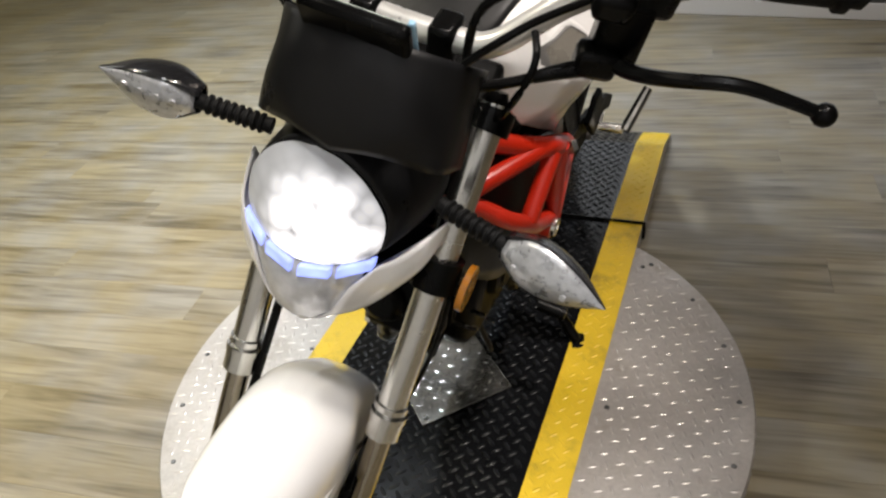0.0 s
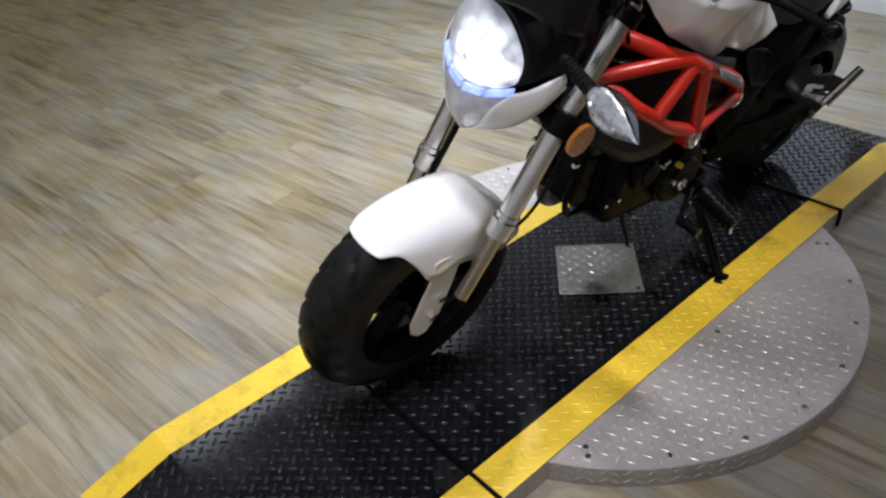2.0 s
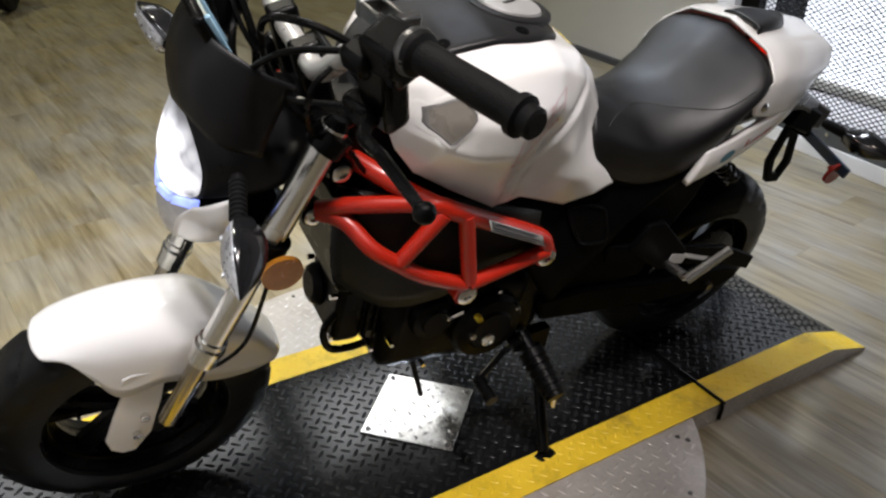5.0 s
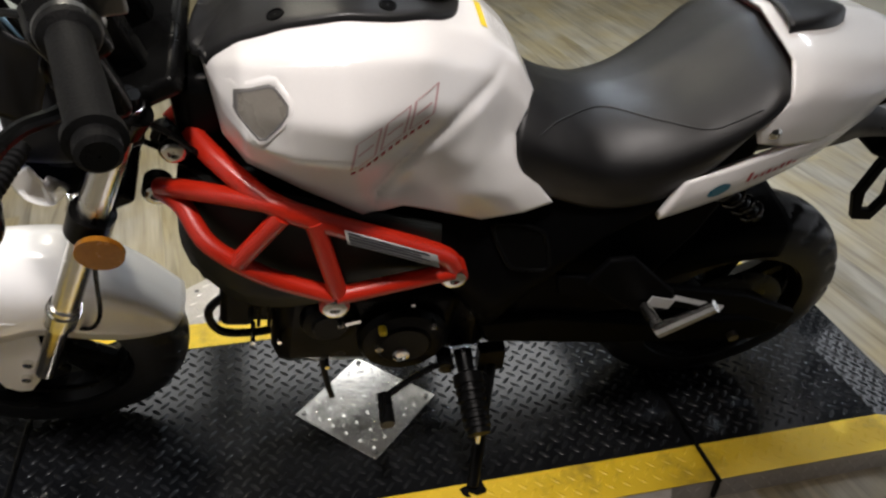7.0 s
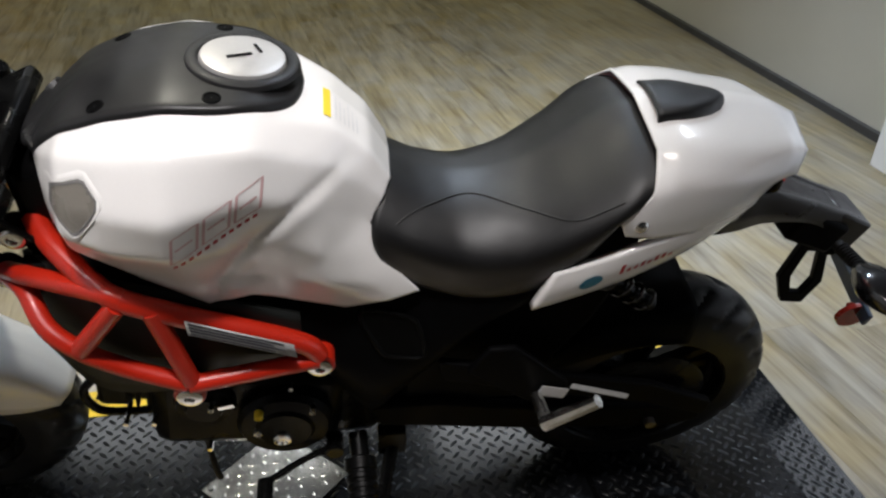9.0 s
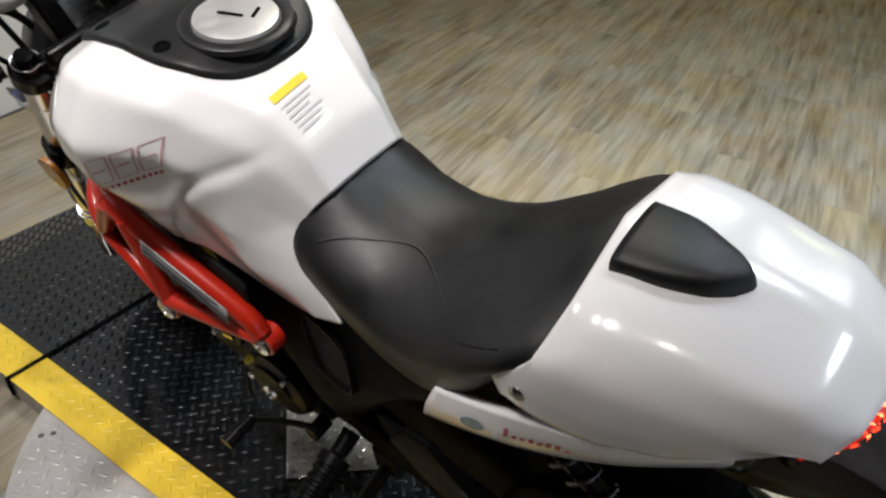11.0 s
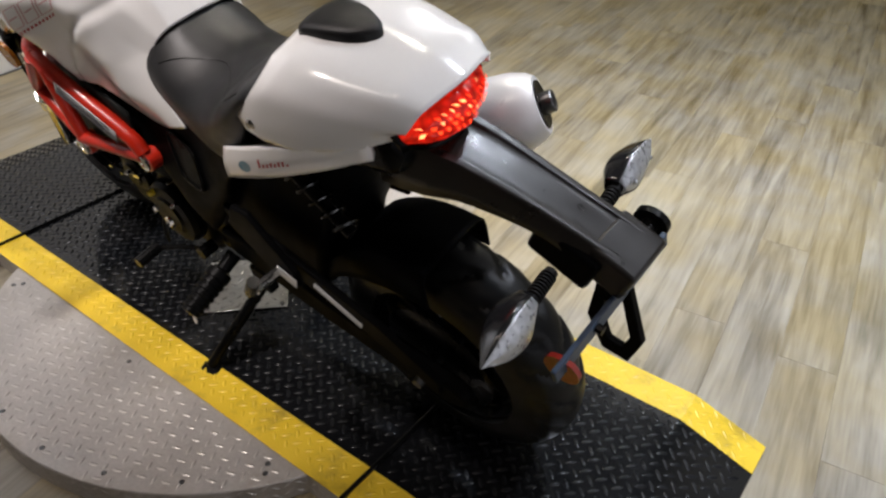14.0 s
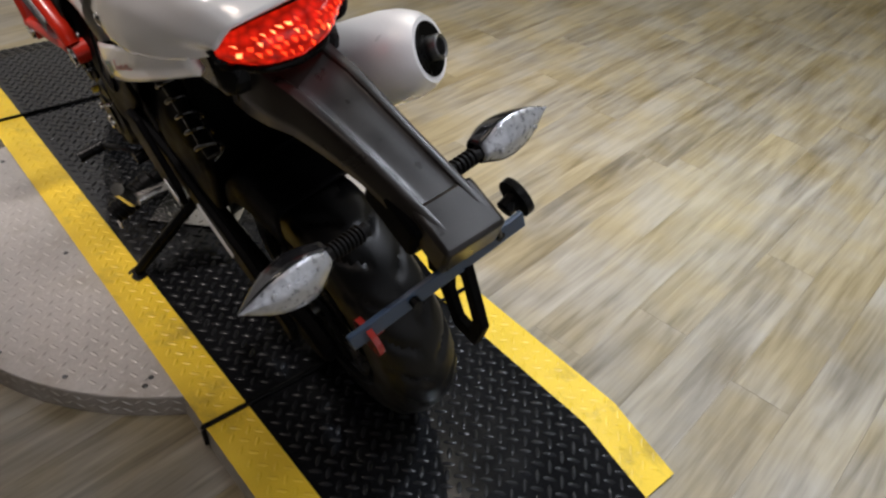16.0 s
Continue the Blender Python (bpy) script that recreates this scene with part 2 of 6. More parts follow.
BLUEGLOW = glow("running_light", (0.3, 0.4, 1.0), 1.6, (0.3, 0.35, 0.6))
TAILGLOW = glow("tail_glow", (1.0, 0.06, 0.012), 2.6, (0.5, 0.02, 0.01))
TAILCORE = glow("tail_core", (1.0, 0.22, 0.07), 4.5, (0.5, 0.05, 0.02))
REDGLASS = glow("tail_lens", (1.0, 0.022, 0.005), 0.75, (0.3, 0.006, 0.005), floor=0.02, scale=85)
CHROMEREF = mat("reflector_chrome", (0.42, 0.43, 0.45), 0.32, 0.5, var=0.3, scale=120, bump=0.5, bscale=110, coat=0.4)
GLOSS = mat("gloss_brown_black_plastic", (0.0145, 0.0125, 0.011), 0.34, var=0.25, scale=30, rvar=0.08, spec=0.32)
LOWLENS = mat("lower_lamp_lens", (0.62, 0.63, 0.66), 0.16, 0.2, var=0.2, scale=40, bump=0.5, bscale=90, coat=0.6)
LABEL = mat("label_print", (0.5, 0.5, 0.5), 0.4, var=0.05)
CAPALLOY = mat("brushed_cap_alloy", (0.5, 0.49, 0.48), 0.42, 0.55, var=0.08, scale=60)
PRINT = mat("pale_print", (0.6, 0.6, 0.6), 0.4)
INK = mat("ink_dark", (0.05, 0.05, 0.055), 0.5)
INKRED = mat("ink_red", (0.42, 0.03, 0.04), 0.4)
INKPINK = mat("ink_pink_grey", (0.57, 0.37, 0.37), 0.35)
BLUESTICK = mat("blue_sticker", (0.03, 0.17, 0.25), 0.25)
TAGYELLOW = mat("tag_yellow", (0.8, 0.6, 0.03), 0.4)
BLUEGREY = mat("bracket_paint", (0.032, 0.054, 0.09), 0.4, var=0.15)
SMOKE = mat("smoked_window", (0.19, 0.175, 0.15), 0.3, var=0.1)
SKYPANEL = glow("daylight_panel", (0.92, 0.96, 1.0), 1.6)

# ---- mesh helpers ----
def part(name, bm, material, parent=None, label="", xf=None, smooth=True, thick=0.0, bevel=0.0, angle=35):
    """Link a bmesh as one mesh object, under a thing or a part if given."""
    if xf is not None:
        bmesh.ops.transform(bm, matrix=xf, verts=bm.verts)
    bmesh.ops.recalc_face_normals(bm, faces=bm.faces)
    me = bpy.data.meshes.new(name)
    bm.to_mesh(me)
    bm.free()
    for m in material if isinstance(material, (list, tuple)) else (material,):
        me.materials.append(m)
    if smooth:
        me.polygons.foreach_set("use_smooth", [True] * len(me.polygons))
        me.set_sharp_from_angle(angle=radians(angle))
    ob = new(name, me)
    if parent is not None:
        ob.parent = parent
    if thick:
        s = ob.modifiers.new("shell", "SOLIDIFY")
        s.thickness, s.offset = thick, -1
    if bevel:
        b = ob.modifiers.new("edge", "BEVEL")
        b.width, b.segments, b.limit_method, b.angle_limit = bevel, 2, "ANGLE", radians(30)
    if label:
        ob["label"] = label
    return ob


def empty(name, m, label, category, kind="", group=""):
    ob = new(name)
    ob.matrix_basis = m
    return tagged(ob, label, category, group, kind)


def box(bm, c, size, turn=(0, 0, 0), mi=0):
    m = pose(*c, *turn) @ Matrix.Diagonal((*size, 1))
    made = bmesh.ops.create_cube(bm, size=1, matrix=m)
    for f in {f for v in made["verts"] for f in v.link_faces}:
        f.material_index = mi
    return bm


def rod(bm, a, b, r0, r1=None, seg=14, caps=True):
    a, b = Vector(a), Vector(b)
    d = b - a
    m = Matrix.Translation((a + b) / 2) @ d.to_track_quat("Z", "Y").to_matrix().to_4x4()
    bmesh.ops.create_cone(bm, cap_ends=caps, segments=seg, radius1=r0, radius2=r0 if r1 is None else r1,
                          depth=d.length, matrix=m)
    return bm


def spline(pts, n):
    """A smooth curve through points, n steps to a span."""
    pts = [Vector(p) for p in pts]
    ext = [2 * pts[0] - pts[1], *pts, 2 * pts[-1] - pts[-2]]
    out = []
    for i in range(1, len(ext) - 2):
        p0, p1, p2, p3 = ext[i - 1:i + 3]
        for k in range(n):
            t = k / n
            out.append(0.5 * (2 * p1 + (p2 - p0) * t + (2 * p0 - 5 * p1 + 4 * p2 - p3) * t * t
                              + (3 * p1 - p0 - 3 * p2 + p3) * t ** 3))
    return out + [pts[-1]]


def tube(bm, pts, r, seg=10, n=6, taper=None):
    """A round pipe along a smooth curve."""
    path = spline(pts, n) if n > 1 else [Vector(p) for p in pts]
    rings, up = [], Vector((0.13, 0.27, 1)).normalized()
    for i, p in enumerate(path):
        d = (path[min(i + 1, len(path) - 1)] - path[max(i - 1, 0)]).normalized()
        u = d.cross(up).normalized()
        v = u.cross(d)
        rr = r if taper is None else r + (taper - r) * i / (len(path) - 1)
        rings.append([bm.verts.new(p + rr * (math.cos(a) * u + math.sin(a) * v))
                      for a in (2 * math.pi * k / seg for k in range(seg))])
    for a, b in zip(rings, rings[1:]):
        for k in range(seg):
            bm.faces.new((a[k], a[(k + 1) % seg], b[(k + 1) % seg], b[k]))
    bm.faces.new(rings[0][::-1])
    bm.faces.new(rings[-1])
    return bm


def straight(pts, n):
    pts = [Vector(p) for p in pts]
    return [a.lerp(c, k / n) for a, c in zip(pts, pts[1:]) for k in range(n)] + [pts[-1]]


def sheet(bm, rows, nu=5, nv=4, mirror=False, mi=0, soft=0):
    """A surface through rows of points, curved, or faceted with soft folds; mirrored over y = 0 if asked."""
    draw = straight if soft else spline
    rows = [draw(r, nu) for r in rows]
    cols = [draw(c, nv) for c in zip(*rows)]
    for _ in range(soft):
        old = [[p.copy() for p in c] for c in cols]
        for i in range(len(cols)):
            for j in range(len(cols[0])):
                if mirror and j == 0 and 0 < i < len(cols) - 1:
                    cols[i][j] = 0.5 * old[i][j] + 0.25 * (old[i - 1][j] + old[i + 1][j])
                elif 0 < i < len(cols) - 1 and 0 < j < len(cols[0]) - 1:
                    cols[i][j] = 0.4 * old[i][j] + 0.15 * (old[i - 1][j] + old[i + 1][j] + old[i][j - 1] + old[i][j + 1])
    for sgn in ((1, -1) if mirror else (1,)):
        grid = [[bm.verts.new((p.x, sgn * p.y, p.z)) for p in c] for c in cols]
        for a, b in zip(grid, grid[1:]):
            for k in range(len(a) - 1):
                q = (a[k], b[k], b[k + 1], a[k + 1])
                if len({tuple(round(x, 6) for x in v.co) for v in q}) > 2:
                    bm.faces.new(q if sgn > 0 else q[::-1]).material_index = mi
    bmesh.ops.remove_doubles(bm, verts=bm.verts, dist=1e-4)
    return bm


def slab(bm, pts, depth, axis="y", at=0.0, mi=0):
    """A flat outline in the x-z plane (axis y), or x-y plane (axis z), given a thickness."""
    def place(p, d):
        return (p[0], at + d, p[1]) if axis == "y" else (p[0], p[1], at + d) if axis == "z" else (at + d, p[0], p[1])
    lo = [bm.verts.new(place(p, -depth / 2)) for p in pts]
    hi = [bm.verts.new(place(p, depth / 2)) for p in pts]
    fs = [bm.faces.new(lo), bm.faces.new(hi[::-1])]
    for i in range(len(pts)):
        j = (i + 1) % len(pts)
        fs.append(bm.faces.new((lo[i], hi[i], hi[j], lo[j])))
    for f in fs:
        f.material_index = mi
    return bm


def lathe(bm, profile, centre, axis="y", seg=48):
    """A turned shape: profile of (radius, along) round an axis."""
    rings = []
    for r, a in profile:
        ring = []
        for k in range(seg):
            t = 2 * math.pi * k / seg
            c, s = r * math.cos(t), r * math.sin(t)
            q = (c, a, s) if axis == "y" else (c, s, a) if axis == "z" else (a, c, s)
            ring.append(bm.verts.new(Vector(centre) + Vector(q)))
        rings.append(ring)
    for a, b in zip(rings, rings[1:]):
        for k in range(seg):
            bm.faces.new((a[k], a[(k + 1) % seg], b[(k + 1) % seg], b[k]))
    return bm


def B():
    return bmesh.new()


# ---- room ----
def structure(name, bm, material, label, category, **kw):
    return tagged(part(name, bm, material, None, "", **kw), label, category, "", "structure")


FX0, FX1, FY0, FY1 = -3.4, 2.9, -7.6, 4.2
floor = structure("floor", box(B(), ((FX0 + FX1) / 2, (FY0 + FY1) / 2, -0.06), (FX1 - FX0, FY1 - FY0, 0.1)), SUB,
                  "grey-brown oak vinyl plank floor of the showroom", "floor", smooth=False)
structure("ceiling", box(B(), ((FX0 + FX1) / 2, (FY0 + FY1) / 2, ROOM_H + 0.06), (FX1 - FX0, FY1 - FY0, 0.1)), CEIL,
          "plain painted ceiling over the showroom", "ceiling", smooth=False)
# front wall with a doorway
bm = B()
box(bm, (1.905, 0.55, ROOM_H / 2), (0.14, 5.15, ROOM_H), (0, 0, 7.6))
structure("wall_front", bm, WALL, "smooth white painted wall beside the turntable", "wall", bevel=0.004)
# no real skirting: a dark strip stands in for shadow at the wall's foot
structure("baseboard", box(B(), (1.829, 0.54, 0.002), (0.01, 5.13, 0.004), (0, 0, 7.6)), DARKGREY,
          "thin dark strip painted as shadow at the foot of the white wall", "baseboard", smooth=False)
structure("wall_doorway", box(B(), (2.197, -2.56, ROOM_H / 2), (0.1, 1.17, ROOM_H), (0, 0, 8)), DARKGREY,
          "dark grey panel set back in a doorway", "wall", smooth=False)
structure("trim", box(B(), (2.131, -2.55, 0.012), (0.026, 1.1, 0.024), (0, 0, 8)), WALL, "pale threshold strip in the doorway", "trim", smooth=False)
structure("wall_jamb", box(B(), (2.17, -3.235, ROOM_H / 2), (0.36, 0.19, ROOM_H)), WALL,
          "white painted jamb at the side of a doorway", "wall", bevel=0.004)
structure("wall_pillar", box(B(), (2.09, -3.432, ROOM_H / 2), (0.36, 0.2, ROOM_H)), DARKGREY,
          "dark grey pillar between doorway and shelf", "wall", bevel=0.004)
structure("wall_front_far", box(B(), (2.62, -5.6, ROOM_H / 2), (0.1, 4.1, ROOM_H)), WALL,
          "white wall behind the pine shelf", "wall", smooth=False)
structure("wall_far", box(B(), ((FX0 + FX1) / 2, FY0 + 0.05, ROOM_H / 2), (FX1 - FX0, 0.1, ROOM_H)), DARKGREY,
          "dark far wall of the showroom", "wall", smooth=False)
structure("wall_near", box(B(), ((FX0 + FX1) / 2, FY1 - 0.05, ROOM_H / 2), (FX1 - FX0, 0.1, ROOM_H)), DARKGREY,
          "plain wall that closes the showroom", "wall", smooth=False)
# rear wall: grey door leaf in a recess, white frame, mesh gate
structure("wall_rear", box(B(), (-2.9, 1.5, ROOM_H / 2), (0.1, 5.4, ROOM_H)), WALL,
          "white wall behind the mesh gate", "wall", smooth=False)
structure("wall_rear_far", box(B(), (-2.57, -4.5, ROOM_H / 2), (0.1, 6.2, ROOM_H)), DOORGREY,
          "beige grey painted wall panel", "wall", smooth=False)
structure("baseboard", box(B(), (-2.505, -4.4, 0.018), (0.03, 6.0, 0.036)), INK,
          "black baseboard under the beige wall", "baseboard", smooth=False)
structure("pillar", box(B(), (-2.46, -1.27, ROOM_H / 2), (0.3, 0.1, ROOM_H)), WALL,
          "white painted post at the end of the mesh gate", "pillar", bevel=0.004)


def mesh_gate():
    g = empty("mesh_gate", pose(-2.27, 0, 0, 0, 0, -4), "white-framed gate with black expanded-metal mesh before a bright window", "gate")
    y0, y1 = -1.21, 2.4
    part("plinth", box(B(), (0, (y0 + y1) / 2, 0.034), (0.06, y1 - y0, 0.068)), WALL, g, "white painted plinth", bevel=0.004)
    part("rail", box(B(), (0.003, (y0 + y1) / 2, 0.114), (0.05, y1 - y0, 0.092)), DARKGREY, g, "black steel lower rail", bevel=0.003)
    part("stile", box(B(), (0.004, y0 + 0.06, 0.905), (0.05, 0.1, 1.49)), SATIN, g, bevel=0.003)
    bm = B()
    run, rise, z0 = 2.064, 1.29, 0.16
    for k in range(-57, int((y1 - y0 + run) / 0.034) + 57):
        for s in (1, -1):
            ya = y0 + 0.034 * k
            t0, t1 = sorted(((y0 - ya) / (run * s), (y1 - ya) / (run * s)))
            t0, t1 = max(0.0, t0), min(1.0, t1)
            if t1 - t0 > 0.01:
                rod(bm, (0, ya + run * s * t0, z0 + rise * t0), (0, ya + run * s * t1, z0 + rise * t1), 0.0022, seg=4, caps=False)
    part("mesh", bm, SATIN, g, "black expanded metal mesh", smooth=False)
    for y in (-0.6, 0.1, 0.8):
        bm = B()
        rod(bm, (0.028, y, 0.114), (0.034, y, 0.114), 0.008)
        part("bolt", bm, STEEL, g)
    return g


mesh_gate()
bm = B()
box(bm, (-2.83, 0.3, 0.935), (0.02, 3.0, 1.53))
structure("window_1", bm, SKYPANEL, "bright daylit window behind the mesh gate", "window", smooth=False)
mullion = structure("window_post", box(B(), (-2.79, -0.43, 0.93), (0.05, 0.09, 1.53)), PINE, "brown wooden window post behind the mesh gate", "post", bevel=0.004)
part("edge_strip", box(B(), (-2.785, -0.372, 0.93), (0.04, 0.018, 1.53)), SATIN, mullion, "dark strip beside the post")
structure("window_ledge", box(B(), (-2.585, 0.3, 0.06), (0.52, 3.0, 0.12)), WALL, "white painted ledge under the window behind the gate", "ledge", bevel=0.004)
structure("sill", box(B(), (-2.815, 0.3, 0.147), (0.07, 3.0, 0.04)), DOORGREY, "grey window sill behind the mesh gate", "sill", bevel=0.004)


def pine_shelf():
    g = empty("shelf", pose(1.99, -4.72, 0), "low pine shelf with open bays along the wall", "shelf")
    part("base_board", box(B(), (0, 0, 0.05), (0.04, 2.3, 0.1)), PINE, g, bevel=0.003)
    part("bottom_board", box(B(), (0.2, 0, 0.11), (0.4, 2.3, 0.02)), PINE, g, bevel=0.002)
    part("top_board", box(B(), (0.2, 0, 0.62), (0.44, 2.34, 0.025)), PINE, g, bevel=0.002)
    for y in (-1.14, -0.38, 0.38, 1.14):
        part("upright", box(B(), (0.2, y, 0.36), (0.4, 0.03, 0.5)), PINE, g, bevel=0.002)
    part("back_board", box(B(), (0.41, 0, 0.36), (0.012, 2.3, 0.5)), PINE, g)


pine_shelf()


def far_bike(x, y, turn):
    g = empty("parked_motorcycle", pose(x, y, 0, 0, 0, turn), "dark motorcycle parked on the far showroom floor", "motorcycle", group="parked bikes")
    for wx in (-0.62, 0.62):
        bm = B()
        lathe(bm, [(0.2, -0.03), (0.26, -0.05), (0.3, -0.03), (0.305, 0), (0.3, 0.03), (0.26, 0.05), (0.2, 0.03), (0.2, -0.03)],
              (wx, 0, 0.305), seg=40)
        w = part("tyre", bm, RUBBER, g)
        bm = B()
        lathe(bm, [(0.2, -0.02), (0.185, -0.02), (0.185, 0.02), (0.2, 0.02)], (wx, 0, 0.305), seg=40)
        for k in range(9):
            a = 2 * math.pi * k / 9
            rod(bm, (wx, 0, 0.305), (wx + 0.19 * math.cos(a), 0, 0.305 + 0.19 * math.sin(a)), 0.004, seg=5)
        part("rim", bm, STEEL, g)
    bm = B()
    for s in (0.09, -0.09):
        rod(bm, (0.62, s, 0.305), (0.38, s, 0.95), 0.02)
    part("fork", bm, DARKSTEEL, g)
    bm = B()
    sheet(bm, [[(0.3, 0, 0.8), (0.1, 0, 0.95), (-0.2, 0, 0.82), (-0.7, 0, 0.84)],
               [(0.3, 0.06, 0.75), (0.1, 0.15, 0.85), (-0.2, 0.12, 0.78), (-0.7, 0.1, 0.8)],
               [(0.3, 0.05, 0.6), (0.1, 0.12, 0.68), (-0.2, 0.12, 0.66), (-0.7, 0.06, 0.74)]], mirror=True)
    part("body", bm, SATIN, g, thick=0.01)
    part("engine", box(B(), (0.02, 0, 0.42), (0.44, 0.26, 0.36)), ENGINE, g, bevel=0.04)
    bm = B()
    tube(bm, [(0.3, -0.38, 1.02), (0.36, -0.2, 1.02), (0.4, 0, 0.96), (0.36, 0.2, 1.02), (0.3, 0.38, 1.02)], 0.014)
    part("handlebar", bm, SATIN, g)
    bm = B()
    rod(bm, (-0.05, 0.1, 0.3), (-0.1, 0.28, 0.01), 0.012)
    part("side_stand", bm, SATIN, g)
    bm = B()
    for s in (0.06, -0.06):
        tube(bm, [(-0.1, s, 0.4), (-0.62, s, 0.305)], 0.025, n=1)
    part("swingarm", bm, SATIN, g)
    return g


far_bike(1.01, -5.84, 72)
far_bike(0.3, -5.75, 72)

# ---- turntable ----
H = 0.055
DISC_R = 0.612
XR0, XR1, XS0, XS1, XF0, XF1 = -1.187, -1.03, -0.618, 0.652, 1.05, 1.225
WY = 0.308
WF = 0.325
TAPE = 0.08


def deck_z(x):
    if x < XR1:
        return 0.006 + (H - 0.006) * (x - XR0) / (XR1 - XR0)
    if x > XF0:
        return 0.006 + (H - 0.006) * (XF1 - x) / (XF1 - XF0)
    return H


def lug_mesh(spots, z_of, long, wide, high):
    """Many raised tread lugs as one mesh: spots of (x, y, angle)."""
    verts, faces = [], []
    for x, y, a in spots:
        c, s = math.cos(a), math.sin(a)
        b = len(verts)
        for u, v, h in ((-long, 0, 0), (-long * 0.45, wide, 0), (long * 0.45, wide, 0), (long, 0, 0), (long * 0.45, -wide, 0),
                        (-long * 0.45, -wide, 0), (-long * 0.55, 0, high), (0, wide * 0.35, high), (long * 0.55, 0, high),
                        (0, -wide * 0.35, high)):
            px, py = x + u * c - v * s, y + u * s + v * c
            verts.append((px, py, z_of(px) + h - (0.0004 if h == 0 else 0)))
        faces += [(b, b + 6, b + 7, b + 1), (b + 1, b + 7, b + 2), (b + 2, b + 7, b + 8, b + 3), (b + 3, b + 8, b + 9, b + 4),
                  (b + 4, b + 9, b + 5), (b + 5, b + 9, b + 6, b), (b + 6, b + 9, b + 8, b + 7)]
    me = bpy.data.meshes.new("lugs")
    me.from_pydata(verts, [], faces)
    me.polygons.foreach_set("use_smooth", [True] * len(me.polygons))
    return me


def lug_part(name, spots, z_of, dims, material, parent, label):
    me = lug_mesh(spots, z_of, *dims)
    me.materials.append(material)
    ob = new(name, me)
    ob.parent = parent
    return tagged(ob, label, kind="stuff")


def lug_grid(x0, x1, y0, y1, pitch, turn=0.0):
    out = []
    n = int(3.2 / pitch)
    c, s = math.cos(turn), math.sin(turn)
    for i in range(-n, n):
        for j in range(-n, n):
            u, v = i * pitch, j * pitch
            x, y = u * c - v * s, u * s + v * c
            if x0 < x < x1 and y0 < y < y1:
                out.append((x, y, turn + (0 if (i + j) % 2 else math.pi / 2)))
    return out


def side_lugs(x0, x1, y, s, parent):
    """Raised lugs on the bare side of the platform."""
    verts, faces = [], []
    for i in range(int((x1 - x0) / 0.019)):
        x = x0 + 0.012 + 0.019 * i
        for j in range(2):
            z = 0.013 + 0.022 * j
            if z + 0.01 > deck_z(x) or not x < x1 - 0.01:
                continue
            a = math.radians(45 if (i + j) % 2 else -45)
            c, d = math.cos(a), math.sin(a)
            b = len(verts)
            for u, v, h in ((-0.011, 0, 0), (0, 0.003, 0), (0.011, 0, 0), (0, -0.003, 0), (0, 0, 0.0018)):
                verts.append((x + u * c - v * d, y + s * (h + 0.0001), z + u * d + v * c))
            faces += [(b + k, b + (k + 1) % 4, b + 4) for k in range(4)]
    me = bpy.data.meshes.new("side_relief")
    me.from_pydata(verts, [], faces)
    me.materials.append(LUG_DISC)
    ob = new("side_relief", me)
    ob.parent = parent
    tagged(ob, "raised lugs on the bare platform side", kind="stuff")


def deck_section(name, x0, x1, parent):
    xs = [x0] + [x for x in (XR1, XF0) if x0 < x < x1] + [x1]
    bm = B()
    slab(bm, [(x, 0.0) for x in xs] + [(x, deck_z(x)) for x in reversed(xs)], WY + WF - 0.004, "y", (WY - WF) / 2)
    sec = part(name, bm, MAT_BLACK, parent, "black painted tread plate deck", smooth=False)
    for s, wide in ((1, WY), (-1, WF)):
        bm = B()
        slab(bm, [(x, 0.0) for x in xs] + [(x, deck_z(x) + 0.0005) for x in reversed(xs)], 0.004, "y", s * wide)
        part("side_skin", bm, DISC, sec, "bare tread plate edge", smooth=False)
        side_lugs(x0, x1, s * (wide + 0.002), s, sec)
        bm = B()
        pts = [(x, deck_z(x)) for x in xs]
        for (xa, za), (xb, zb) in zip(pts, pts[1:]):
            lo, hi = sorted((s * (wide - TAPE), s * (wide + 0.0035)))
            q = [bm.verts.new(p) for p in ((xa, lo, za + 0.0015), (xb, lo, zb + 0.0015), (xb, hi, zb + 0.0015), (xa, hi, za + 0.0015))]
            bm.faces.new(q)
        part("yellow_tape", bm, YELLOW, sec, "worn yellow safety tape", smooth=False, thick=0.0012)
        spots = [q for q in lug_grid(x0 + 0.01, x1 - 0.01, *sorted((s * (wide - TAPE + 0.006), s * (wide - 0.006))), 0.0225, math.radians(45))]
        lug_part("tape_relief", spots, lambda x: deck_z(x) + 0.0014, (0.0145, 0.0042, 0.0017), YELLOW, sec, "tread lugs under yellow tape")
    spots = [q for q in lug_grid(x0 + 0.01, x1 - 0.01, -WF + TAPE + 0.006, WY - TAPE - 0.006, 0.0225, math.radians(45))]
    lug_part("deck_relief", spots, deck_z, (0.0148, 0.0044, 0.0024), LUG_BLACK, sec, "black raised tread lugs")
    return sec


platform = empty("ramp_platform", pose(0, 0, 0), "black tread plate ramp with yellow taped edges on a turntable", "platform")
deck_section("rear_ramp", XR0, XS0 - 0.004, platform)
deck_section("middle_deck", XS0 + 0.004, XS1 - 0.004, platform)
deck_section("front_ramp", XS1 + 0.004, XF1, platform)
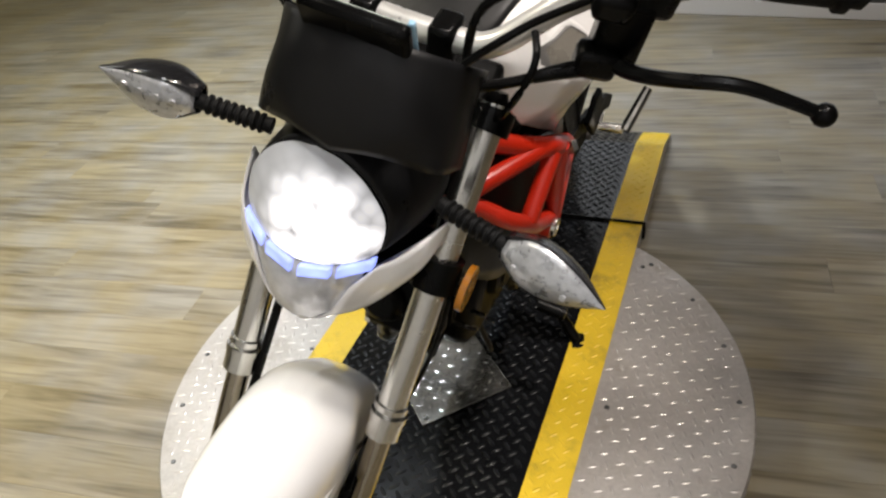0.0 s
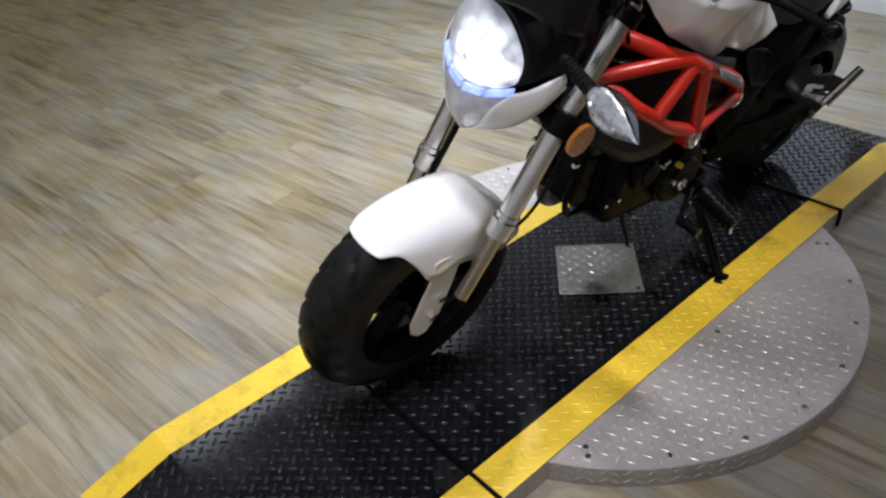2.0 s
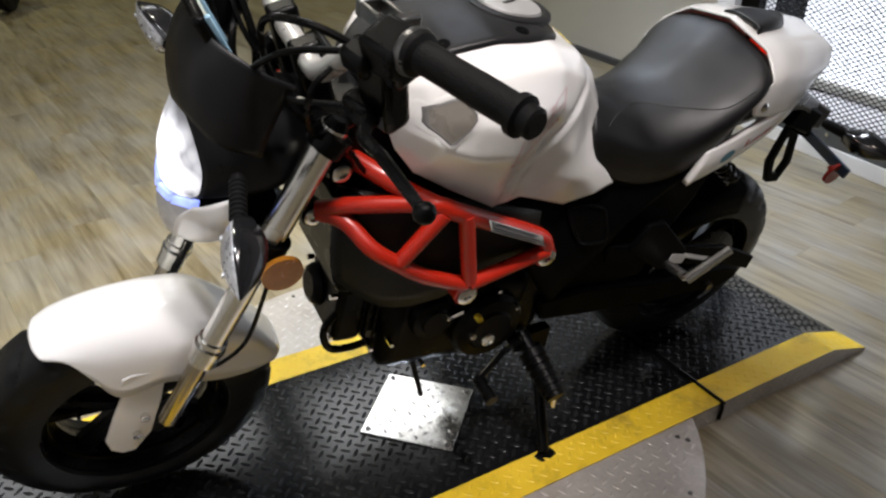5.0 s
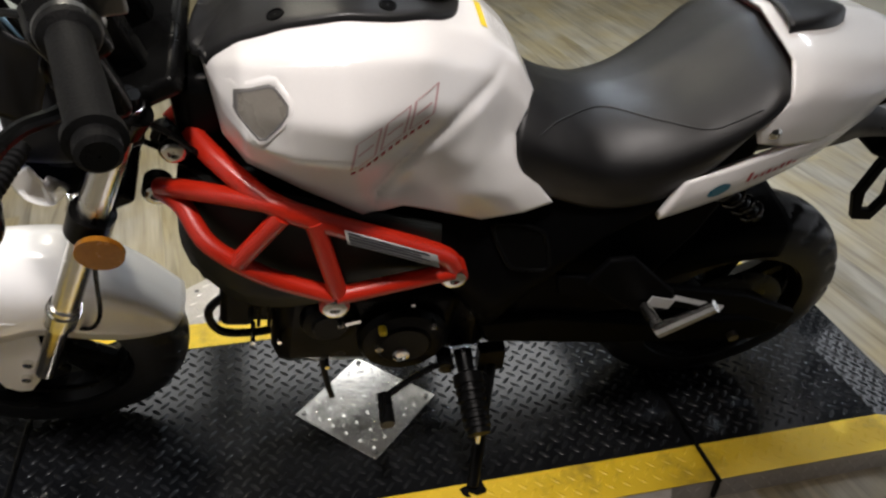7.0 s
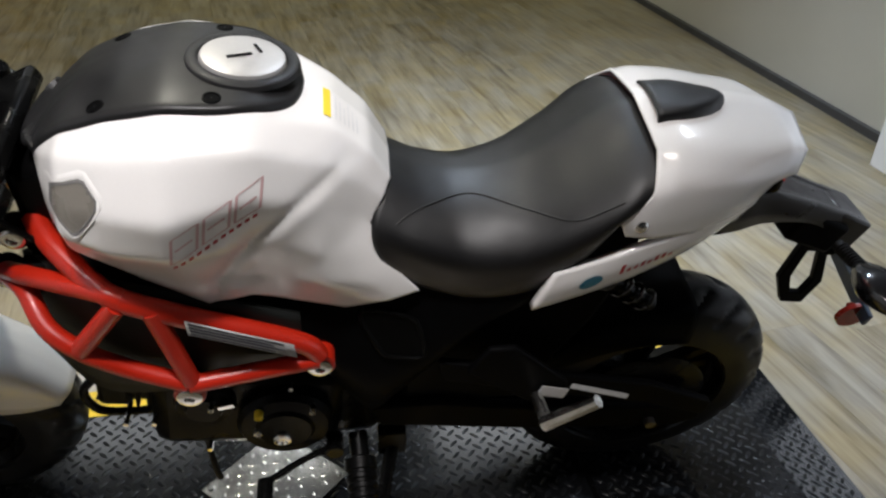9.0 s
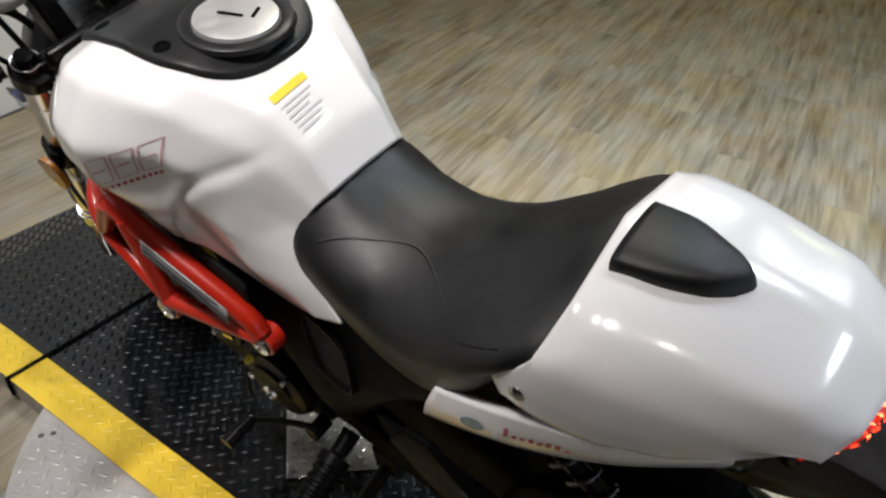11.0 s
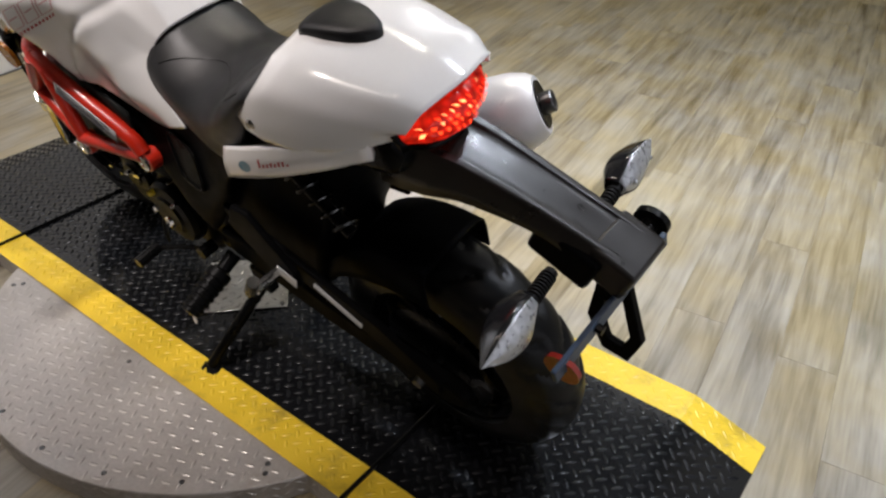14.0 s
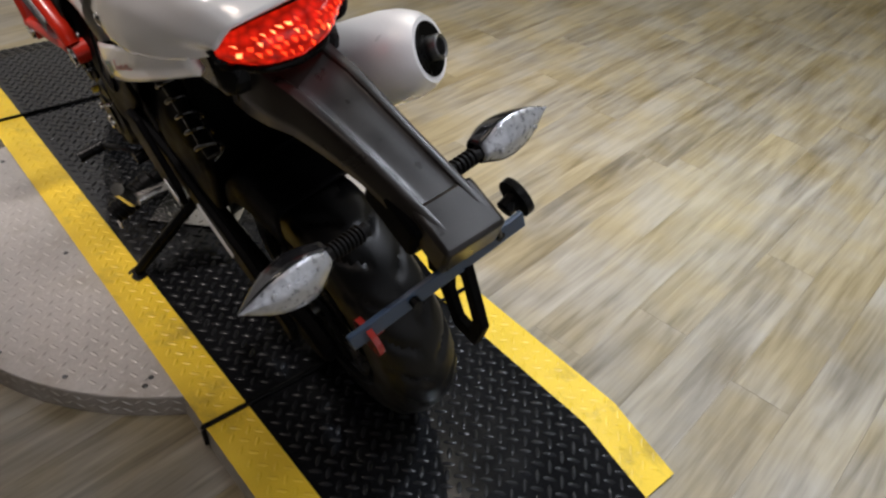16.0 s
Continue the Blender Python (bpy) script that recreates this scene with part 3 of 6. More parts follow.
for sx in (XS0, XS1):
    bm = B()
    tube(bm, [(sx, -WF - 0.006, 0.01), (sx, -WF - 0.006, H), (sx, -WF + 0.02, H + 0.004), (sx, 0, H + 0.003), (sx, WY - 0.02, H + 0.004),
              (sx, WY + 0.006, H), (sx, WY + 0.006, 0.01)], 0.0045, seg=8, n=3)
    part("seam_strip", bm, SATIN, platform, "black rubber strip in the seam")

turntable = empty("turntable_disc", pose(0, 0, 0), "round bare aluminium tread plate turntable disc", "turntable")
bm = B()
lathe(bm, [(0.001, 0.0), (DISC_R, 0.0), (DISC_R, 0.049), (DISC_R - 0.002, 0.0515), (0.001, 0.0515)], (0, 0, 0), "z", 128)
part("disc", bm, DISC, turntable, smooth=True, angle=30)
spots = [q for q in lug_grid(-0.6, 0.6, -0.6, 0.6, 0.026, math.radians(22))
         if q[0] ** 2 + q[1] ** 2 < (DISC_R - 0.012) ** 2 and (q[1] > WY + 0.012 or q[1] < -WF - 0.012)]
lug_part("disc_relief", spots, lambda x: 0.0515, (0.0138, 0.0036, 0.0013), LUG_DISC, turntable, "raised lugs of the tread plate")
# lugs round the rim
verts, faces = [], []
for k in range(170):
    a0 = 2 * math.pi * k / 170
    tilt = 0.011 if k % 2 else -0.011
    for h in (0.014, 0.036):
        zc = h + (0.004 if k % 2 else 0)
        q = [(-0.011, -tilt * 0.6), (0, 0.0035), (0.011, tilt * 0.6), (0, -0.0035)]
        b = len(verts)
        for u, v in q:
            a = a0 + u / DISC_R
            verts.append((DISC_R * math.cos(a), DISC_R * math.sin(a), zc + v))
        verts.append(((DISC_R + 0.002) * math.cos(a0), (DISC_R + 0.002) * math.sin(a0), zc))
        faces += [(b + i, b + (i + 1) % 4, b + 4) for i in range(4)]
me = bpy.data.meshes.new("rim_relief")
me.from_pydata(verts, [], faces)
me.materials.append(LUG_DISC)
ob = new("rim_relief", me)
ob.parent = turntable
tagged(ob, "raised lugs round the disc edge", kind="stuff")
for k in range(24):
    a = 2 * math.pi * (k + 0.5) / 24
    for rr in (DISC_R - 0.028,):
        x, y = rr * math.cos(a), rr * math.sin(a)
        if abs(y) > WY + 0.015:
            bm = B()
            rod(bm, (x, y, 0.051), (x, y, 0.0535), 0.006, 0.0045, seg=10)
            part("screw", bm, DARKSTEEL, turntable)
for k in range(3):
    for s in (1, -1):
        x = -0.45 + 0.45 * k
        bm = B()
        rod(bm, (x, s * (WY + 0.03), 0.051), (x, s * (WY + 0.03), 0.0535), 0.006, 0.0045, seg=10)
        part("screw", bm, DARKSTEEL, turntable)

cover = empty("cover_plate", pose(0, 0, H + 0.002, 0, 0, 45), "small square bright tread plate screwed to the deck", "plate")
part("plate", box(B(), (0, 0, 0.0015), (0.202, 0.202, 0.003)), PLATE, cover, bevel=0.001)
spots = lug_grid(-0.095, 0.095, -0.095, 0.095, 0.024, math.radians(45))
lug_part("plate_relief", spots, lambda x: 0.003, (0.013, 0.0034, 0.0006), PLATE, cover, "raised lugs of the bright plate")
for sx in (1, -1):
    for sy in (1, -1):
        bm = B()
        rod(bm, (sx * 0.088, sy * 0.088, 0.003), (sx * 0.088, sy * 0.088, 0.0065), 0.006, 0.0045, seg=10)
        part("screw", bm, DARKSTEEL, cover)

# ---- motorcycle ----
from mathutils.bvhtree import BVHTree

BIKE = pose(0, -0.012, H, -11.3, 0, -2.3)
bike = empty("motorcycle", BIKE, "small white motorcycle with red trellis frame on its side stand", "motorcycle")
FRONT = Matrix.Translation((0, 0.01, 0.8)) @ pose(0, 0, 0, -6) @ Matrix.Translation((0, 0, -0.8))
REAR = Matrix.Translation((0, 0, 0.55)) @ pose(0, 0, 0, -3.6) @ Matrix.Translation((0, 0, -0.55))
HEAD = FRONT @ Matrix.Translation((0, -0.02, -0.018))


def bp(name, bm, material, label="", parent=None, **kw):
    return part(name, bm, material, parent or bike, label, **kw)


def rp(name, bm, material, label="", parent=None, **kw):
    return part(name, bm, material, parent or bike, label, xf=REAR, **kw)


def hp(name, bm, material, label="", parent=None, **kw):
    return part(name, bm, material, parent or bike, label, xf=HEAD, **kw)


def fp(name, bm, material, label="", parent=None, **kw):
    return part(name, bm, material, parent or bike, label, xf=FRONT, **kw)


# wheels
def tyre_mesh(bm, c, R, W, rim, seg=180):
    """A tyre with a rounded crown and slanted curved grooves."""
    prof = []
    for k in range(33):
        t = math.pi * (k / 32)
        y = -W / 2 * math.cos(t) * (1.0 if 6 < k < 26 else 0.96)
        s = math.sin(t)
        r = rim + (R - rim) * min(1, s ** 0.62)
        prof.append((r, y, k))
    rings = []
    for i in range(seg):
        a = 2 * math.pi * i / seg
        ring = []
        for r, y, k in prof:
            q = abs(y) / (W / 2)
            ph = (i / seg * 20 + 0.9 * q ** 1.5 + (0.5 if y < 0 else 0)) % 1.0
            groove = 0.006 if (ph < 0.2 and 0.12 < q < 0.86) else 0.0
            rr = r - groove
            ring.append(bm.verts.new((c[0] + rr * math.cos(a), c[1] + y, c[2] + rr * math.sin(a))))
        rings.append(ring)
    for i in range(seg):
        a, b = rings[i], rings[(i + 1) % seg]
        for k in range(len(prof) - 1):
            bm.faces.new((a[k], b[k], b[k + 1], a[k + 1]))
        bm.faces.new((a[-1], b[-1], b[0], a[0]))
    return bm


def wheel(name, c, R, W, rim, put, disc_side, spoke):
    bm = B()
    lathe(bm, [(0.012, -0.06), (0.04, -0.055), (0.03, -0.03), (0.03, 0.03), (0.04, 0.055), (0.012, 0.06)], c, seg=24)
    w = put(name, bm, SATIN, "black cast wheel hub")
    put("tyre", tyre_mesh(B(), c, R, W, rim), RUBBER, "black road tyre with curved grooves", w, angle=50)
    bm = B()
    h = W * 0.40
    lathe(bm, [(rim - 0.004, -h), (rim + 0.006, -h), (rim + 0.006, -h + 0.006), (rim - 0.014, -h * 0.6), (rim - 0.018, 0), (rim - 0.014, h * 0.6),
               (rim + 0.006, h - 0.006), (rim + 0.006, h), (rim - 0.004, h), (rim - 0.024, 0), (rim - 0.004, -h)], c, seg=64)
    put("rim", bm, SATIN, "black cast rim", w)
    for k in range(5):
        bm = B()
        a = 2 * math.pi * k / 5 + 0.3
        for da in (-0.16, 0.16):
            p0 = Vector((c[0] + 0.03 * math.cos(a), c[1], c[2] + 0.03 * math.sin(a)))
            p1 = Vector((c[0] + (rim - 0.016) * math.cos(a + da), c[1], c[2] + (rim - 0.016) * math.sin(a + da)))
            tube(bm, [p0, (p0 + p1) / 2, p1], spoke, seg=8, n=2)
        put("spoke", bm, SATIN, "", w)
    bm = B()
    ys = disc_side * 0.062
    if disc_side < 0:
        lathe(bm, [(0.06, ys - 0.002), (0.105, ys - 0.002), (0.105, ys + 0.002), (0.06, ys + 0.002), (0.06, ys - 0.002)], c, seg=48)
        put("brake_disc", bm, STEEL, "steel brake disc", w)
    else:
        lathe(bm, [(0.02, ys - 0.003), (0.112, ys - 0.003), (0.118, ys), (0.112, ys + 0.003), (0.02, ys + 0.003), (0.02, ys - 0.003)], c, seg=48)
        put("sprocket", bm, SATIN, "black rear sprocket", w)
    return w


FA = (0.553, 0.0, 0.243)
RA = (-0.685, 0.0, 0.246)
wheel("front_wheel", FA, 0.242, 0.125, 0.152, fp, -1, 0.02)
wheel("rear_wheel", RA, 0.246, 0.135, 0.158, rp, 1, 0.021)

# fork
def fork_x(z):
    return 0.281 + 0.47 * (0.798 - z)


for s, side in ((1, "left"), (-1, "right")):
    y = 0.108 * s
    bm = B()
    rod(bm, (fork_x(0.46), y, 0.46), (fork_x(0.845), y, 0.845), 0.0195, seg=28)
    leg = fp("fork_tube", bm, CHROME, "bare alloy upper fork tube")
    bm = B()
    for z0, z1, r in ((0.438, 0.462, 0.023), (0.462, 0.47, 0.0245), (0.475, 0.482, 0.0225)):
        rod(bm, (fork_x(z0), y, z0), (fork_x(z1), y, z1), r, seg=28)
    fp("fork_collar", bm, CHROME, "alloy collar", leg)
    bm = B()
    rod(bm, (fork_x(0.305), y, 0.305), (fork_x(0.44), y, 0.44), 0.0155, seg=24)
    fp("stanchion", bm, STANCHION, "chromed fork stanchion", leg)
    bm = B()
    rod(bm, (fork_x(0.26) - 0.005, y * 0.6, 0.26), (fork_x(0.325) - 0.012, y * 0.9, 0.325), 0.0145, 0.0165, seg=20)
    box(bm, (fork_x(0.255) - 0.004, y * 0.6, 0.25), (0.05, 0.02, 0.06), (0, 25, 0))
    fp("axle_clamp", bm, SATIN, "", leg, bevel=0.008)
    bm = B()
    rod(bm, (fork_x(0.635), y, 0.635), (fork_x(0.672), y, 0.672), 0.0285, seg=28)
    fp("clamp_ring", bm, SATIN, "black lower clamp", leg)
    bm = B()
    rod(bm, (fork_x(0.813), y, 0.813), (fork_x(0.848), y, 0.835), 0.0275, seg=28)
    fp("dust_sleeve", bm, SATIN, "black upper sleeve", leg)
    bm = B()
    rod(bm, (fork_x(0.845), y, 0.845), (fork_x(0.856), y, 0.856), 0.0175, 0.012, seg=24)
    fp("top_cap", bm, SATIN, "", leg)
bm = B()
box(bm, (fork_x(0.655) - 0.015, 0, 0.655), (0.075, 0.17, 0.03), (0, 25, 0))
fp("lower_yoke", bm, SATIN, "black lower fork yoke", bevel=0.008)
bm = B()
box(bm, (fork_x(0.845) - 0.02, 0, 0.838), (0.08, 0.2, 0.026), (0, 25, 0))
fp("upper_yoke", bm, SATIN, "black upper fork yoke", bevel=0.008)
bm = B()
rod(bm, (FA[0], -0.078, FA[2]), (FA[0], 0.078, FA[2]), 0.01)
fp("axle", bm, DARKSTEEL)

# front mudguard: crown over the tyre and a stay down each fork leg
FENDER = [
    [(0.675, 0, 0.456), (0.648, 0, 0.472), (0.605, 0, 0.487), (0.535, 0, 0.495), (0.468, 0, 0.494), (0.425, 0, 0.472), (0.35, 0, 0.398), (0.30, 0, 0.318)],
    [(0.673, 0.021, 0.455), (0.646, 0.028, 0.469), (0.605, 0.031, 0.482), (0.535, 0.032, 0.489), (0.468, 0.031, 0.487), (0.425, 0.035, 0.464), (0.352, 0.036, 0.392), (0.303, 0.034, 0.316)],
    [(0.667, 0.039, 0.453), (0.64, 0.053, 0.458), (0.60, 0.064, 0.458), (0.545, 0.072, 0.452), (0.472, 0.073, 0.447), (0.425, 0.064, 0.432), (0.36, 0.056, 0.372), (0.313, 0.05, 0.312)],
    [(0.662, 0.045, 0.45), (0.631, 0.061, 0.45), (0.604, 0.076, 0.416), (0.571, 0.086, 0.366), (0.503, 0.0845, 0.372), (0.425, 0.07, 0.32), (0.37, 0.062, 0.305), (0.32, 0.052, 0.303)],
]
bm = B()
sheet(bm, FENDER, 6, 5, mirror=True)
fender = fp("front_fender", bm, WHITE, "glossy white front mudguard", thick=0.003)
for s in (1, -1):
    bm = B()
    slab(bm, [(0.566, 0.405), (0.57, 0.385), (0.571, 0.366), (0.592, 0.31), (0.611, 0.254), (0.607, 0.222), (0.59, 0.204), (0.569, 0.203), (0.539, 0.246), (0.515, 0.329),
              (0.506, 0.375), (0.51, 0.395), (0.52, 0.405), (0.55, 0.41)], 0.005, "y", s * 0.0805)
    fp("stay", bm, WHITE, "white mudguard stay", fender, bevel=0.002)
    for x, z in ((0.545, 0.297), (0.562, 0.252)):
        bm = B()
        rod(bm, (x, s * 0.082, z), (x, s * 0.091, z), 0.0085, seg=6)
        fp("bolt", bm, STEEL, "", fender)

# headlight
def lens_outline():
    return [(0.0, 0.849), (0.028, 0.843), (0.056, 0.822), (0.078, 0.789), (0.083, 0.76), (0.076, 0.739), (0.042, 0.724), (0.0, 0.718)]


def face_x(y, z):
    """How far forward the headlight's face stands."""
    return 0.462 - 0.35 * (z - 0.70) * 0.55 - 4.2 * y * y - 0.9 * (z - 0.75) ** 2


def lens_fan(bm, outline, cy, cz, dx, steps=6):
    full = outline + [(-y, z) for y, z in reversed(outline[1:-1])]
    rings = []
    for k in range(1, steps + 1):
        f = k / steps
        rings.append([bm.verts.new((face_x(cy + (y - cy) * f, cz + (z - cz) * f) + dx * (1 - f * f), cy + (y - cy) * f, cz + (z - cz) * f)) for y, z in full])
    mid = bm.verts.new((face_x(cy, cz) + dx, cy, cz))
    n = len(full)
    for i in range(n):
        bm.faces.new((mid, rings[0][i], rings[0][(i + 1) % n]))
    for a, b in zip(rings, rings[1:]):
        for i in range(n):
            bm.faces.new((a[i], b[i], b[(i + 1) % n], a[(i + 1) % n]))
    return bm


outline = [(p.x, p.y) for p in spline([(y, z, 0) for y, z in lens_outline()], 4)]
bm = B()
shell_rows = []
for dx, k in ((-0.001, 1.02), (-0.03, 1.09), (-0.09, 1.12), (-0.16, 0.9)):
    shell_rows.append([(face_x(y, z) + dx, y * k, 0.765 + (z - 0.765) * k) for y, z in lens_outline()])
sheet(bm, shell_rows, 4, 4, mirror=True)
for v in bm.verts:
    f = min(1.0, max(0.0, (v.co.x - 0.33) / 0.1))
    v.co.y -= 0.02 * f
    v.co.z -= 0.018 * f
shell = fp("headlight_shell", bm, SCREEN, "matt black headlight cowl", thick=0.003)
bm = B()
bmesh.ops.create_icosphere(bm, subdivisions=3, radius=1, matrix=Matrix.Translation((0.368, -0.008, 0.752)) @ Matrix.Diagonal((0.062, 0.088, 0.078, 1)))
box(bm, (0.395, -0.01, 0.665), (0.06, 0.09, 0.07))
fp("lamp_bucket", bm, BLACK, "black headlight bucket", shell)
hp("headlight_lens", lens_fan(B(), outline, 0.0, 0.778, 0.008), HEADGLOW, "lit white headlight lens", shell)
for i, (ya, yb) in enumerate(((0.004, 0.04), (0.046, 0.08), (-0.04, -0.004), (-0.08, -0.046))):
    bm = B()
    pts = []
    for y in (ya, yb):
        zt = 0.714 + 0.022 * (abs(y) / 0.08) ** 1.6
        pts.append((y, zt))
    (y0, z0), (y1, z1) = pts
    q = [(face_x(y0, z0) + 0.006, y0, z0), (face_x(y1, z1) + 0.006, y1, z1), (face_x(y1, z1) + 0.009, y1, z1 - 0.013), (face_x(y0, z0) + 0.009, y0, z0 - 0.014)]
    f = [bm.verts.new(p) for p in q]
    b = [bm.verts.new((p[0] - 0.012, p[1], p[2])) for p in q]
    bm.faces.new(f)
    bm.faces.new(b[::-1])
    for k in range(4):
        bm.faces.new((f[k], b[k], b[(k + 1) % 4], f[(k + 1) % 4]))
    hp("running_light", bm, BLUEGLOW, "lit bluish running light", shell, bevel=0.002)
beam_spread(HEADGLOW, HEAD @ Vector((0.455, 0.024, 0.76)), 0.022, 0.088)
bm = B()
low = [(0.0, 0.716), (0.042, 0.722), (0.076, 0.737), (0.068, 0.70), (0.044, 0.655), (0.022, 0.635), (0.0, 0.63)]
lens_fan(bm, low, 0.0, 0.664, 0.006, 3)
hp("lower_lens", bm, LOWLENS, "clear lower lamp", shell)
bm = B()
sheet(bm, [[(0.436, 0.085, 0.73), (0.425, 0.097, 0.738), (0.408, 0.108, 0.75), (0.385, 0.12, 0.765)],
           [(0.452, 0.06, 0.695), (0.432, 0.092, 0.70), (0.405, 0.113, 0.715), (0.38, 0.12, 0.752)],
           [(0.458, 0.042, 0.65), (0.432, 0.076, 0.66), (0.398, 0.098, 0.685), (0.378, 0.118, 0.742)],
           [(0.458, 0.018, 0.628), (0.425, 0.05, 0.63), (0.392, 0.08, 0.66), (0.376, 0.118, 0.735)],
           [(0.452, 0.0, 0.612), (0.42, 0.0, 0.61), (0.385, 0.03, 0.64), (0.374, 0.1, 0.73)]], 4, 4, mirror=True)
for v in bm.verts:
    f = min(1.0, max(0.0, (v.co.x - 0.38) / 0.06))
    v.co.y -= 0.018 * f
    v.co.z -= 0.016 * f
fp("chin_cowl", bm, WHITE, "glossy white chin cowl", thick=0.003)
# fly screen over the headlight
bm = B()
sheet(bm, [[(0.436, 0.0, 0.842), (0.434, 0.0, 0.87), (0.422, 0.0, 0.92), (0.402, 0.0, 0.955)],
           [(0.43, 0.05, 0.85), (0.426, 0.06, 0.88), (0.412, 0.062, 0.92), (0.393, 0.06, 0.952)],
           [(0.405, 0.1, 0.835), (0.392, 0.1, 0.868), (0.37, 0.098, 0.905), (0.352, 0.102, 0.93)],
           [(0.355, 0.112, 0.815), (0.345, 0.11, 0.843), (0.328, 0.106, 0.878), (0.312, 0.108, 0.908)]], 4, 4, mirror=True)
fp("fly_screen", bm, SCREEN, "matt black fly screen", thick=0.004)


def signal(base, tip, name, put, roll=0.0, stalk=0.4):
    """A leaf-shaped turn signal with a clear lens on a ribbed rubber stalk."""
    base, tip = Vector(base), Vector(tip)
    d = (tip - base).normalized()
    q = d.to_track_quat("X", "Z").to_matrix().to_4x4()
    m = Matrix.Translation(base) @ q @ pose(0, 0, 0, roll)
    L = (tip - base).length
    s0 = L * stalk
    bm = B()
    ribs = [(0.001, -0.004), (0.0095, -0.004)]
    for k in range(8):
        x = s0 * (0.06 + 0.11 * k)
        ribs += [(0.0085, x), (0.0115, x + s0 * 0.025), (0.0115, x + s0 * 0.06), (0.0085, x + s0 * 0.085)]
    lathe(bm, ribs + [(0.009, s0 + 0.01), (0.001, s0 + 0.012)], (0, 0, 0), "x", 16)
    bmesh.ops.transform(bm, matrix=m, verts=bm.verts)
    sig = put(name, bm, GRIP, "black turn signal on a ribbed rubber stalk")
    bm = B()
    l = L - s0
    sheet(bm, [[(s0, 0.006, 0.012), (s0 + l * 0.3, 0.012, 0.024), (s0 + l * 0.65, 0.01, 0.019), (L, 0, 0)],
               [(s0, -0.014, 0.013), (s0 + l * 0.3, -0.028, 0.016), (s0 + l * 0.65, -0.022, 0.012), (L, -0.002, 0)],
               [(s0, -0.014, -0.013), (s0 + l * 0.3, -0.028, -0.016), (s0 + l * 0.65, -0.022, -0.012), (L, -0.002, 0)],
               [(s0, 0.006, -0.012), (s0 + l * 0.3, 0.012, -0.03), (s0 + l * 0.65, 0.01, -0.024), (L, 0, 0)]], 5, 4)
    bmesh.ops.transform(bm, matrix=m, verts=bm.verts)
    put("signal_body", bm, SIGBODY, "glossy black signal body", sig, thick=0.002)
    bm = B()
    sheet(bm, [[(s0 + 0.004, 0.006, 0.011), (s0 + l * 0.3, 0.012, 0.023), (s0 + l * 0.65, 0.01, 0.018), (L, 0, 0)],
               [(s0 + 0.004, 0.012, 0.0), (s0 + l * 0.3, 0.02, 0.0), (s0 + l * 0.65, 0.017, 0.0), (L, 0.001, 0)],
               [(s0 + 0.004, 0.006, -0.0115), (s0 + l * 0.3, 0.0125, -0.0295), (s0 + l * 0.65, 0.0105, -0.0235), (L, 0, 0)]], 5, 4)
    bmesh.ops.transform(bm, matrix=m, verts=bm.verts)
    for k in range(4):
        x = s0 + l * (0.2 + 0.16 * k)
        rod(bm, m @ Vector((x, 0.0185 - 0.001 * k, 0.005)), m @ Vector((x, 0.0205 - 0.001 * k, 0.005)), 0.004, 0.003, seg=8)
    put("signal_lens", bm, CHROMEREF, "clear faceted lens", sig, thick=0.002)
    return sig


def fput(name, bm, material, label="", parent=None, **kw):
    return fp(name, bm, material, label, parent, **kw)


signal((0.385, 0.11, 0.785), (0.437, 0.30, 0.785), "turn_signal", fput, 168)
signal((0.385, -0.10, 0.80), (0.425, -0.285, 0.822), "turn_signal", fput, -8)

# bars and controls
bm = B()
tube(bm, [(0.2319, -0.29, 1.0364), (0.238, -0.265, 1.034), (0.262, -0.17, 0.99), (0.278, -0.1, 0.922), (0.28, -0.05, 0.912), (0.28, 0.05, 0.912), (0.278, 0.1, 0.922),
          (0.262, 0.17, 0.99), (0.238, 0.265, 1.034), (0.2319, 0.29, 1.0364)], 0.014, seg=18, n=6)
bar = fp("handlebar", bm, BARALLOY, "bright silver handlebar")
